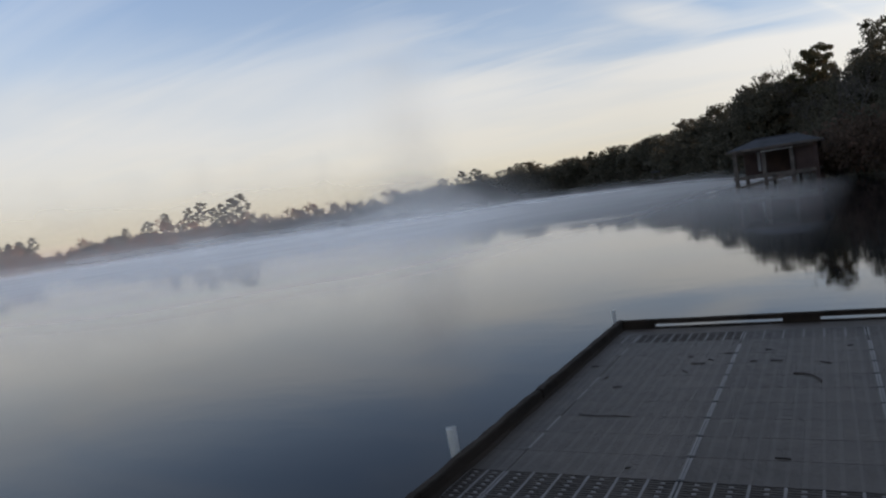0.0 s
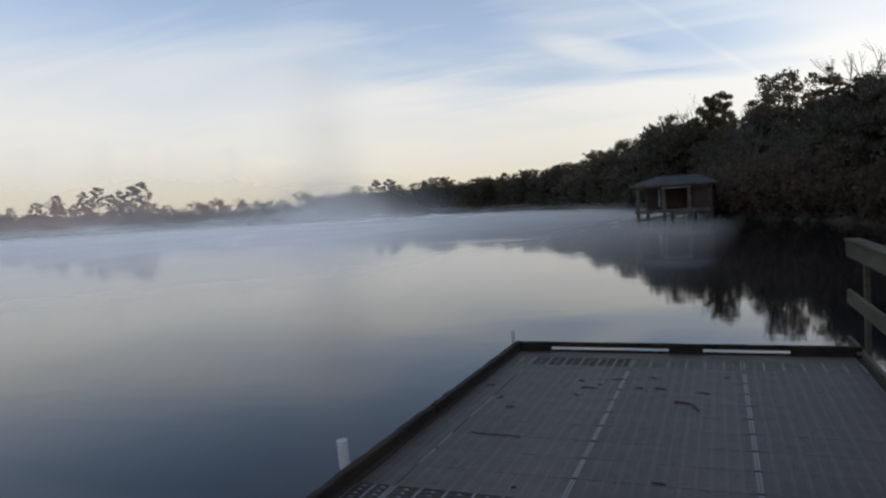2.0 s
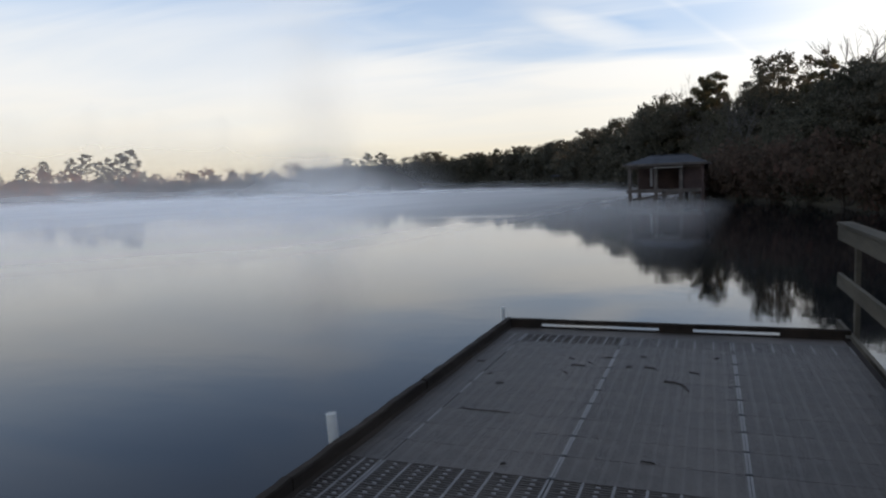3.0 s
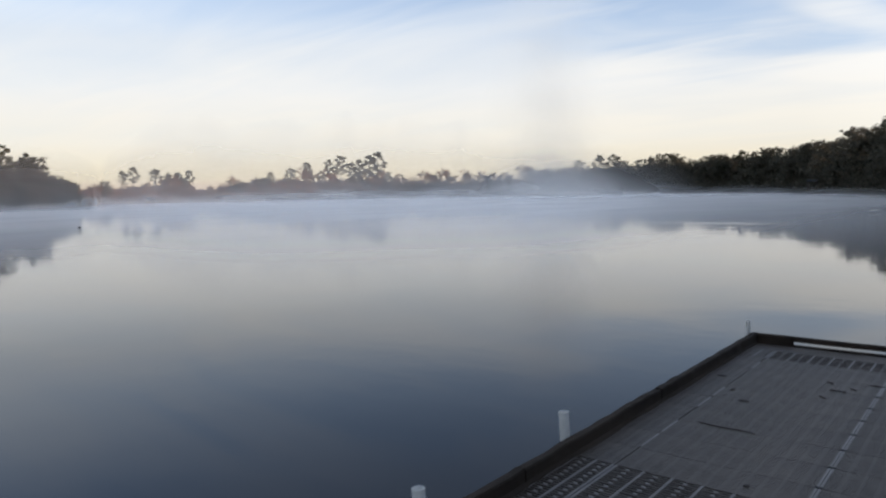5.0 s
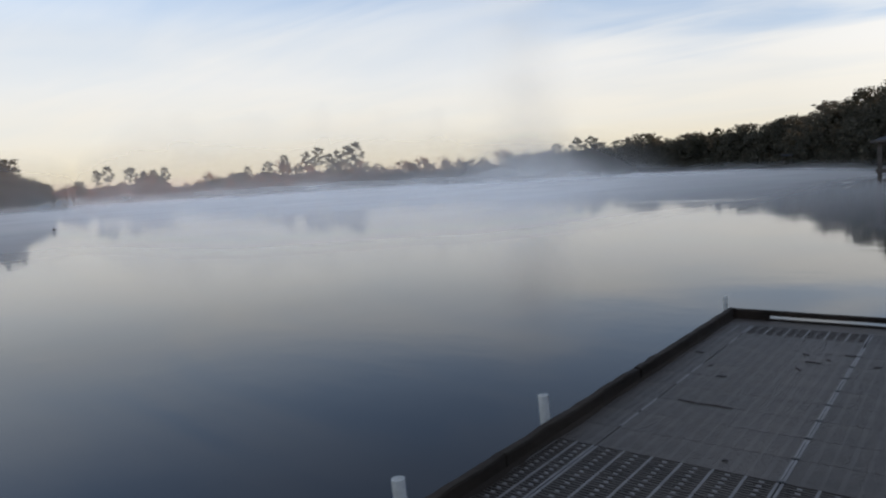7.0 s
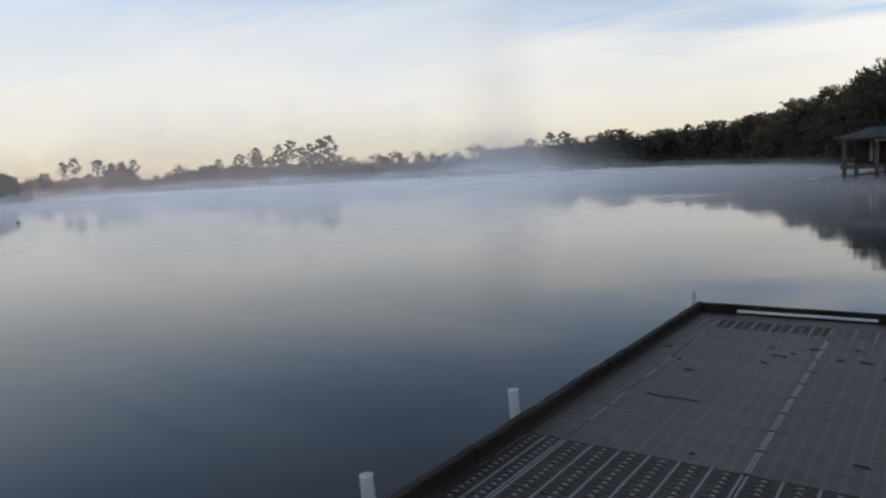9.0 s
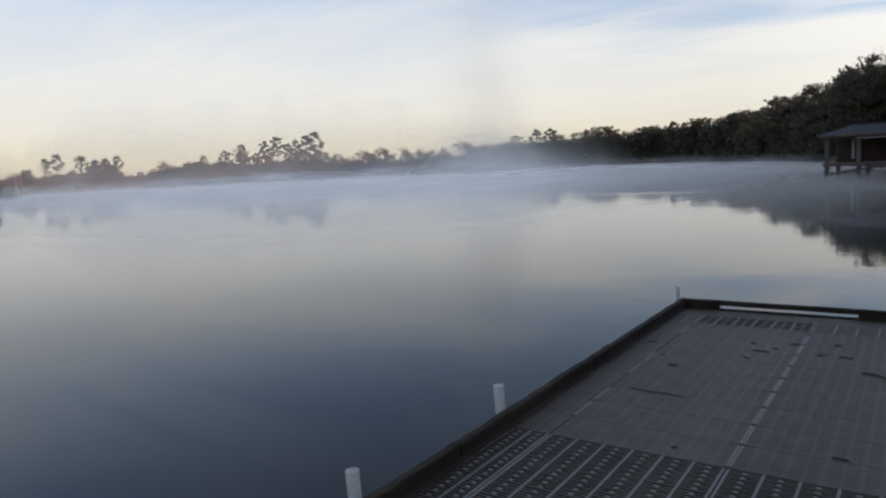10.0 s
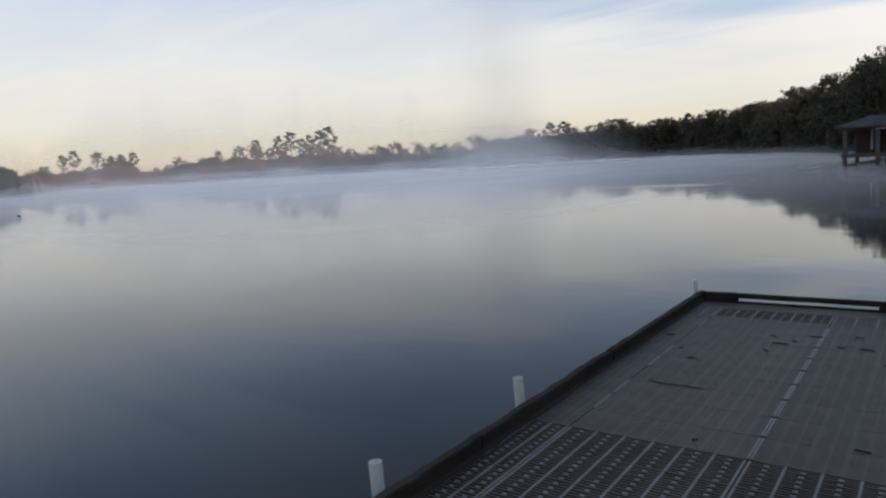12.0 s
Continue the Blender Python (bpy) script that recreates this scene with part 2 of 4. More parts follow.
def mist_material(name, top, near, far, density, low=0.0, tail=0.0, rise=0.12):
    """Thin vapour: white droplets with gaps between, thicker low down and out over the lake."""
    m = bpy.data.materials.new(name)
    m.use_nodes = True
    nt = m.node_tree
    nt.nodes.clear()
    co = nt.nodes.new("ShaderNodeTexCoord")
    sep = nt.nodes.new("ShaderNodeSeparateXYZ")
    link(nt, co.outputs["Object"], sep.inputs[0])
    mp = nt.nodes.new("ShaderNodeMapping")
    mp.inputs["Scale"].default_value = (0.05, 0.05, 0.16)
    link(nt, co.outputs["Object"], mp.inputs[0])
    n1 = node(nt, "ShaderNodeTexNoise", Scale=1.0, Detail=3.0, Roughness=0.5, Distortion=0.5)
    link(nt, mp.outputs[0], n1.inputs["Vector"])
    wisps = ramp(nt, n1.outputs[0], [(0.25, (0.6,) * 3), (0.75, (1, 1, 1))])
    flat = nt.nodes.new("ShaderNodeCombineXYZ")
    link(nt, sep.outputs[0], flat.inputs[0])
    link(nt, sep.outputs[1], flat.inputs[1])
    ln = nt.nodes.new("ShaderNodeVectorMath")
    ln.operation = "LENGTH"
    link(nt, flat.outputs[0], ln.inputs[0])
    mr = nt.nodes.new("ShaderNodeMapRange")
    mr.interpolation_type = "SMOOTHSTEP"
    mr.inputs[1].default_value, mr.inputs[2].default_value = near, far
    link(nt, ln.outputs["Value"], mr.inputs[0])
    a = math_node(nt, "MULTIPLY", wisps, mr.outputs[0])
    if near > 0:
        uvn = nt.nodes.new("ShaderNodeUVMap")
        uvs = nt.nodes.new("ShaderNodeSeparateXYZ")
        link(nt, uvn.outputs[0], uvs.inputs[0])
        ends = math_node(nt, "MULTIPLY", uvs.outputs[0], 8.0, clamp=True)
        ends = math_node(nt, "MULTIPLY", ends, math_node(nt, "MULTIPLY", math_node(nt, "SUBTRACT", 1.0, uvs.outputs[0]), 15.0, clamp=True))
        a = math_node(nt, "MULTIPLY", a, ends)
    if top:
        wob = math_node(nt, "SUBTRACT", uvs.outputs[1], math_node(nt, "MULTIPLY", math_node(nt, "SUBTRACT", n1.outputs[0], 0.5), 0.35))
        up = nt.nodes.new("ShaderNodeMapRange")
        up.interpolation_type = "SMOOTHSTEP"
        up.inputs[1].default_value, up.inputs[2].default_value = top, low
        link(nt, wob, up.inputs[0])
        thin = math_node(nt, "MULTIPLY", math_node(nt, "SUBTRACT", 1.0, uvs.outputs[1]), tail)
        a = math_node(nt, "MULTIPLY", a, math_node(nt, "MAXIMUM", up.outputs[0], thin))
        foot = nt.nodes.new("ShaderNodeMapRange")
        foot.interpolation_type = "SMOOTHSTEP"
        foot.inputs[1].default_value, foot.inputs[2].default_value = 0.0, rise
        link(nt, uvs.outputs[1], foot.inputs[0])
        a = math_node(nt, "MULTIPLY", a, foot.outputs[0])
    a = math_node(nt, "MULTIPLY", a, density, clamp=True)
    # droplets take in the light of the whole sky above, on either side of the sheet
    d = node(nt, "ShaderNodeBsdfDiffuse", Color=(0.79, 0.765, 0.735, 1))
    t = node(nt, "ShaderNodeBsdfTranslucent", Color=(0.79, 0.765, 0.735, 1))
    half = node(nt, "ShaderNodeAddShader")
    for bsdf, zz in ((d, 1.0), (t, -1.0)):
        nv = nt.nodes.new("ShaderNodeCombineXYZ")
        nv.inputs[2].default_value = zz
        link(nt, nv.outputs[0], bsdf.inputs["Normal"])
    link(nt, d.outputs[0], half.inputs[0])
    link(nt, t.outputs[0], half.inputs[1])
    clear = node(nt, "ShaderNodeBsdfTransparent")
    mx = node(nt, "ShaderNodeMixShader")
    link(nt, a, mx.inputs[0])
    link(nt, clear.outputs[0], mx.inputs[1])
    link(nt, half.outputs[0], mx.inputs[2])
    out = nt.nodes.new("ShaderNodeOutputMaterial")
    link(nt, mx.outputs[0], out.inputs[0])
    return m


def mist_sheet_material():
    """A level sheet of vapour seen ever more edge-on farther out: the longer the way through it, the whiter."""
    m = bpy.data.materials.new("mist_low")
    m.use_nodes = True
    nt = m.node_tree
    nt.nodes.clear()
    co = nt.nodes.new("ShaderNodeTexCoord")
    mp = nt.nodes.new("ShaderNodeMapping")
    mp.inputs["Scale"].default_value = (0.09, 0.04, 1)
    link(nt, co.outputs["Object"], mp.inputs[0])
    n1 = node(nt, "ShaderNodeTexNoise", Scale=1.0, Detail=4.0, Roughness=0.55, Distortion=0.6)
    link(nt, mp.outputs[0], n1.inputs["Vector"])
    wisps = ramp(nt, n1.outputs[0], [(0.25, (0.72,) * 3), (0.75, (1, 1, 1))])
    ln = nt.nodes.new("ShaderNodeVectorMath")
    ln.operation = "LENGTH"
    link(nt, co.outputs["Object"], ln.inputs[0])
    way = math_node(nt, "MAXIMUM", math_node(nt, "SUBTRACT", ln.outputs["Value"], 8.2), 0.0)
    thick = math_node(nt, "SUBTRACT", 1.0, math_node(nt, "POWER", math.e, math_node(nt, "DIVIDE", math_node(nt, "POWER", way, 1.3), -62.0)))
    uvn = nt.nodes.new("ShaderNodeUVMap")
    uvs = nt.nodes.new("ShaderNodeSeparateXYZ")
    link(nt, uvn.outputs[0], uvs.inputs[0])
    # thicker over the open lake than under the wooded bank
    across = ramp(nt, uvs.outputs[0], [(0.0, (0.34,) * 3), (0.44, (0.36,) * 3), (0.52, (0.64,) * 3), (0.68, (0.72,) * 3), (0.82, (0.42,) * 3), (0.90, (0.27,) * 3), (0.95, (0.18,) * 3), (0.975, (0.11,) * 3), (1.0, (0.0,) * 3)])
    shoreward = ramp(nt, uvs.outputs[1], [(0.78, (1, 1, 1)), (0.93, (0.75,) * 3), (1.0, (0.30,) * 3)])
    a = math_node(nt, "MULTIPLY", math_node(nt, "MULTIPLY", wisps, thick), math_node(nt, "MULTIPLY", across, shoreward), clamp=True)
    d = node(nt, "ShaderNodeBsdfDiffuse", Color=(0.79, 0.765, 0.735, 1))
    t = node(nt, "ShaderNodeBsdfTranslucent", Color=(0.79, 0.765, 0.735, 1))
    half = node(nt, "ShaderNodeAddShader")
    for bsdf, zz in ((d, 1.0), (t, -1.0)):
        nv = nt.nodes.new("ShaderNodeCombineXYZ")
        nv.inputs[2].default_value = zz
        link(nt, nv.outputs[0], bsdf.inputs["Normal"])
    link(nt, d.outputs[0], half.inputs[0])
    link(nt, t.outputs[0], half.inputs[1])
    clear = node(nt, "ShaderNodeBsdfTransparent")
    mx = node(nt, "ShaderNodeMixShader")
    link(nt, a, mx.inputs[0])
    link(nt, clear.outputs[0], mx.inputs[1])
    link(nt, half.outputs[0], mx.inputs[2])
    out = nt.nodes.new("ShaderNodeOutputMaterial")
    link(nt, mx.outputs[0], out.inputs[0])
    return m


M_WATER = water_material()
M_GROUND = material("leafy_bank", (0.035, 0.029, 0.018), 0.95, 0.4, 0.4, 0.6, fine=6.0, second=(0.055, 0.046, 0.028))
M_PANEL = material("grey_plastic", (0.048, 0.039, 0.0325), 0.56, 2.2, 0.36, 0.4, fine=60.0, second=(0.066, 0.055, 0.047), random_tint=0.14, specular=0.43)
M_STRIP = material("pale_strip", (0.165, 0.158, 0.154), 0.55, 6.0, 0.2, 0.1, random_tint=0.2)
M_TIMBER = material("dark_wet_timber", (0.014, 0.010, 0.0075), 0.85, 4.0, 0.45, 0.5, fine=70.0, stretch=(1, 0.15, 1), second=(0.029, 0.021, 0.015), specular=0.2)
M_FLOAT = material("black_float", (0.012, 0.012, 0.013), 0.6, 4.0, 0.2, 0.1)
M_PVC = material("white_pvc", (0.52, 0.53, 0.51), 0.4, 9.0, 0.08, 0.03, second=(0.60, 0.61, 0.585))
M_RAIL = material("grey_weathered_wood", (0.058, 0.050, 0.036), 0.9, 3.0, 0.35, 0.5, fine=60.0, stretch=(1, 0.12, 1), second=(0.095, 0.083, 0.062), specular=0.15)
M_LEAF_DRY = material("dry_leaf", (0.034, 0.026, 0.021), 0.8, 20.0, 0.4, 0.2)
M_ROOF = material("grey_roof_sheet", (0.026, 0.028, 0.034), 0.85, 1.2, 0.30, 0.1, second=(0.038, 0.041, 0.049), specular=0.2)
M_BOATWOOD = material("weathered_post_wood", (0.075, 0.064, 0.056), 0.85, 2.0, 0.3, 0.3, second=(0.11, 0.092, 0.08))
M_BOATWALL = material("reddish_boards", (0.062, 0.038, 0.033), 0.85, 1.5, 0.3, 0.3)
M_WHITE = material("white_paint", (0.42, 0.43, 0.45), 0.5, 3.0, 0.08, 0.05)
M_DEADWOOD = material("grey_dead_wood", (0.07, 0.062, 0.055), 0.9, 3.0, 0.3, 0.4, fine=20.0)
M_BARK = material("bark", (0.07, 0.055, 0.045), 0.95, 3.0, 0.35, 0.6, fine=20.0)
M_OAK = leaf_material("oak_leaves", (0.066, 0.065, 0.052), (0.138, 0.127, 0.098), (0.105, 0.08, 0.055), 0.0)
M_PINE = leaf_material("pine_needles", (0.062, 0.062, 0.040), (0.125, 0.115, 0.072))
M_RUST = leaf_material("autumn_leaves", (0.11, 0.078, 0.048), (0.23, 0.148, 0.10), (0.29, 0.155, 0.11), 0.2)
M_BRUSH = leaf_material("brush_leaves", (0.074, 0.056, 0.046), (0.13, 0.094, 0.074), (0.13, 0.072, 0.058), 0.08)


# ---- mesh helpers ----
def add_box(bm, c, s, m=None):
    """A box of size s round c."""
    r = bmesh.ops.create_cube(bm, size=1.0)
    t = Matrix.Translation(c) @ Matrix.Diagonal((*s, 1))
    bmesh.ops.transform(bm, matrix=(m @ t) if m else t, verts=r["verts"])
    return r["verts"]


def add_tube(bm, p, q, r0, r1, n=7):
    p, q = Vector(p), Vector(q)
    d = q - p
    r = bmesh.ops.create_cone(bm, cap_ends=True, segments=n, radius1=r0, radius2=r1, depth=d.length)
    t = Matrix.Translation((p + q) / 2) @ d.to_track_quat("Z", "Y").to_matrix().to_4x4()
    bmesh.ops.transform(bm, matrix=t, verts=r["verts"])
    return r["verts"]


def mesh_of(bm, name, mat, bevel=0.0, smooth=False):
    if bevel:
        bmesh.ops.bevel(bm, geom=bm.edges[:], offset=bevel, segments=2, profile=0.6, affect="EDGES")
    me = bpy.data.meshes.new(name)
    bm.to_mesh(me)
    bm.free()
    me.materials.append(mat)
    if smooth:
        me.polygons.foreach_set("use_smooth", [True] * len(me.polygons))
    return me


def part(name, bm, mat, parent, label="", bevel=0.0, smooth=False):
    ob = new(name, mesh_of(bm, name, mat, bevel, smooth))
    ob.parent = parent
    if label:
        tagged(ob, label)
    return ob


def piece(name, me, parent, loc):
    ob = new(name, me)
    ob.parent = parent
    ob.location = loc
    return ob


# ---- lake, ground ----
WATER_Z = -0.42
# shoreline round the dock: degrees clockwise from +y, metres from the origin
SHORE = [(-180, 60), (-150, 60), (-120, 85), (-95, 120), (-80, 148), (-70, 165), (-68.6, 168), (-67.6, 255), (-60, 300), (-46, 312),
         (-36, 300), (-29, 275), (-22, 225), (-14, 172), (-8, 122), (-4, 92), (-1, 70), (1, 55), (4, 47), (9, 39), (14, 32), (25, 22), (45, 15),
         (90, 13), (130, 16), (160, 30), (180, 60)]


def shore_at(az):
    az = (az + 180) % 360 - 180
    for (a, d), (b, e) in zip(SHORE, SHORE[1:]):
        if a <= az <= b:
            return d + (e - d) * (az - a) / (b - a)
    return 60.0


def polar(az, d):
    return d * math.sin(radians(az)), d * math.cos(radians(az))


def ground_height(az, d):
    s = d - shore_at(az) - 1.2 * noise.noise((az * 0.6, 0, 0))
    if s < 0:
        return max(-2.2, WATER_Z + s * 0.25)
    x, y = polar(az, d)
    return WATER_Z + min(1.0, s * 0.35) + min(2.5, s * 0.02) + 0.25 * noise.noise((x * 0.08, y * 0.08, 0))


def build_ground():
    azs = [i * 1.0 for i in range(-180, 180)]
    rings = [-12, -6, -3, -1.5, -0.5, 0.5, 1.5, 3, 6, 12, 25, 50, 100, 250, 700, 2500]
    verts, faces = [(0, 0, -2.2)], []
    for az in azs:
        s = shore_at(az)
        for k in rings:
            d = s + k
            verts.append((*polar(az, d), ground_height(az, d)))
    n, m = len(rings), len(azs)
    for i in range(m):
        a, b = 1 + i * n, 1 + ((i + 1) % m) * n
        faces.append((0, b, a))
        for k in range(n - 1):
            faces.append((a + k, b + k, b + k + 1, a + k + 1))
    me = bpy.data.meshes.new("ground")
    me.from_pydata(verts, [], faces)
    me.materials.append(M_GROUND)
    me.polygons.foreach_set("use_smooth", [True] * len(me.polygons))
    tagged(new("ground", me), "brown leaf-strewn lake bank and woodland floor", "ground", kind="structure")


def build_water():
    verts, faces = [(0, 0, 0)], []
    for i in range(180):
        az = i * 2.0
        verts.append((*polar(az, shore_at(az) + 8), 0))
    for i in range(180):
        faces.append((0, 1 + (i + 1) % 180, 1 + i))
    me = bpy.data.meshes.new("water")
    me.from_pydata(verts, [], faces)
    me.materials.append(M_WATER)
    ob = new("water", me)
    ob.location.z = WATER_Z
    tagged(ob, "calm dark lake water mirroring the dawn sky", "lake water", kind="structure")


build_ground()
build_water()


def level(table, az):
    """A value between the table's bearings."""
    if az <= table[0][0]:
        return table[0][1]
    for (a, h), (b, k) in zip(table, table[1:]):
        if a <= az <= b:
            return h + (k - h) * (az - a) / (b - a)
    return table[-1][1]


def mist_curtain(radius, heights, mat, label):
    """A low bank of vapour standing in a gentle arc over the water. heights: bearing, top of the thick part, top of the thin part."""
    verts, faces, uv = [], [], []
    steps = 140
    az0, az1 = heights[0][0], heights[-1][0]
    thick = [(h[0], h[1]) for h in heights]
    thin = [(h[0], h[-1]) for h in heights]
    for i in range(steps + 1):
        az = az0 + (az1 - az0) * i / steps
        d = radius(az) * (1 + 0.03 * noise.noise((az * 0.11, radius(0) * 0.1, 3)))
        x, y = polar(az, d)
        lo, hi = level(thick, az), level(thin, az)
        hi *= 1 + 0.22 * noise.noise((az * 0.23, radius(-40) * 0.07, 9)) + 0.12 * noise.noise((az * 0.9, radius(-40) * 0.07, 5))
        lo = lo if hi > lo and thick != thin else hi * 0.42
        # the bank leans back a little as it thins
        verts += [(*polar(az, d + 0.12 * z), z) for z in (0.02, lo, hi)]
        uv += [(i / steps, 0.0), (i / steps, 0.42), (i / steps, 1.0)]
    for i in range(steps):
        a = 3 * i
        faces += [(a, a + 3, a + 4, a + 1), (a + 1, a + 4, a + 5, a + 2)]
    me = bpy.data.meshes.new("mist")
    me.from_pydata(verts, [], faces)
    layer = me.uv_layers.new(name="spread")
    for loop in me.loops:
        layer.data[loop.index].uv = uv[loop.vertex_index]
    me.materials.append(mat)
    ob = new("mist", me)
    ob.location.z = WATER_Z
    tagged(ob, label, "mist", "mist over the lake", "stuff")


def mist_blanket(z, mat, label):
    """A thin level sheet of vapour over the open water."""
    verts, faces, uv = [], [], []
    rs = [8, 20, 40, 70, 110, 160, 220, 300]
    for i in range(121):
        az = -130 + 133 * i / 120
        for r in rs:
            d = min(r, shore_at(az) - 1)
            verts.append((*polar(az, d), 0.08 * noise.noise((az * 0.1, d * 0.05, z)) * (d > 10)))
            uv.append((i / 120, d / shore_at(az)))
    n = len(rs)
    for i in range(120):
        for k in range(n - 1):
            a = i * n + k
            faces.append((a, a + n, a + n + 1, a + 1))
    me = bpy.data.meshes.new("mist")
    me.from_pydata(verts, [], faces)
    layer = me.uv_layers.new(name="spread")
    for loop in me.loops:
        layer.data[loop.index].uv = uv[loop.vertex_index]
    me.materials.append(mat)
    ob = new("mist", me)
    ob.location.z = WATER_Z + z
    tagged(ob, label, "mist", "mist over the lake", "stuff")


mist_blanket(0.15, mist_sheet_material(), "thin white mist lying on the calm water")
mist_curtain(lambda az: min(125, shore_at(az) * 0.78),
             [(-130, 1.6), (-68, 1.6), (-64, 4.6), (-45, 4.6), (-38, 4.8), (-33, 6.0), (-28, 4.0), (-22, 0.9), (-16, 0.5), (-1, 0.4)],
             mist_material("mist_bank", 1.0, 2, 8, 0.34, 0.05, 0.0, 0.45), "low bank of white mist standing over the lake")
mist_curtain(lambda az: min(230, 0.94 * min(shore_at(az - 1.6), shore_at(az - 0.8), shore_at(az), shore_at(az + 1))),
             [(-130, 1.5, 12), (-69, 1.5, 12), (-66.5, 3.2, 11), (-62.5, 3.3, 26), (-45, 3.4, 28), (-38, 4.0, 25), (-34, 4.6, 19), (-30, 4.6, 15), (-25, 1.2, 5), (-20, 0.45, 2.2), (-12, 0.3, 1.6), (-4, 0.3, 1.3), (0, 0.3, 1.3)],
             mist_material("mist_back", 0.62, 5, 30, 1.08, 0.05, 0.74, 0.02), "low bank of white mist along the far shore")


def plume_material(density):
    """A rising breath of vapour, thin at its sides and top."""
    m = mist_material("mist_plume", 0, -2, -1, density)
    nt = m.node_tree
    mx = [n for n in nt.nodes if n.type == "MIX_SHADER" and n.inputs[0].is_linked][0]
    a = mx.inputs[0].links[0].from_socket
    co = nt.nodes.new("ShaderNodeUVMap")
    sep = nt.nodes.new("ShaderNodeSeparateXYZ")
    link(nt, co.outputs[0], sep.inputs[0])
    side = math_node(nt, "SINE", math_node(nt, "MULTIPLY", sep.outputs[0], math.pi))
    side = math_node(nt, "POWER", math_node(nt, "MAXIMUM", side, 0.0), 1.6)
    up = math_node(nt, "POWER", math_node(nt, "SUBTRACT", 1.0, sep.outputs[1], clamp=True), 0.9)
    foot = math_node(nt, "MULTIPLY", sep.outputs[1], 9.0, clamp=True)
    f = math_node(nt, "MULTIPLY", math_node(nt, "MULTIPLY", side, up), foot)
    link(nt, math_node(nt, "MULTIPLY", a, f, clamp=True), mx.inputs[0])
    return m


def mist_plume(az, d, width, height, lean, density):
    me = bpy.data.meshes.new("mist_plume")
    verts, faces, uv = [], [], []
    nx, nz = 12, 10
    for k in range(nz + 1):
        for i in range(nx + 1):
            u, v = i / nx, k / nz
            x = (u - 0.5) * width * (1 - 0.25 * v) + lean * v
            verts.append((x, 1.2 * math.sin(u * 3.1) + 0.15 * v * height, v * height))
            uv.append((u, v))
    for k in range(nz):
        for i in range(nx):
            a = k * (nx + 1) + i
            faces.append((a, a + 1, a + nx + 2, a + nx + 1))
    me.from_pydata(verts, [], faces)
    layer = me.uv_layers.new(name="spread")
    for loop in me.loops:
        layer.data[loop.index].uv = uv[loop.vertex_index]
    me.materials.append(plume_material(density))
    ob = new("mist_plume", me)
    x, y = polar(az, d)
    ob.matrix_basis = pose(x, y, WATER_Z + 0.05, 0, 0, -az)
    tagged(ob, "wisp of grey vapour rising off the lake", "mist", "mist over the lake", "stuff")


mist_plume(-31.3, 80, 17, 26, -2.0, 0.24)
mist_plume(-30.6, 88, 13, 26, -1.5, 0.24)
mist_plume(-29.8, 124, 52, 9.5, -2.0, 0.78)


# ---- trees ----
def clump(rng, c, r, count, size, out, flat=0.6):
    """Small leaf sprays scattered through a flattened ball."""
    verts, faces = out
    for _ in range(count):
        v = Vector((rng.gauss(0, 1), rng.gauss(0, 1), rng.gauss(0, 1)))
        v.normalize()
        v *= r * rng.random() ** 0.4
        v.z *= flat
        p = Vector(c) + v
        q = Euler((rng.uniform(0, 6.3), rng.uniform(0, 6.3), rng.uniform(0, 6.3))).to_matrix()
        s = size * rng.uniform(0.6, 1.4)
        i = len(verts)
        for a, b in ((-1, -0.45), (0.1, -0.7), (1, 0.1), (0.1, 0.6)):
            verts.append(tuple(p + q @ Vector((a * s, b * s, 0))))
        faces.append((i, i + 1, i + 2, i + 3))


def leaf_mesh(name, out, mat):
    me = bpy.data.meshes.new(name)
    me.from_pydata(out[0], [], out[1])
    me.materials.append(mat)
    return me


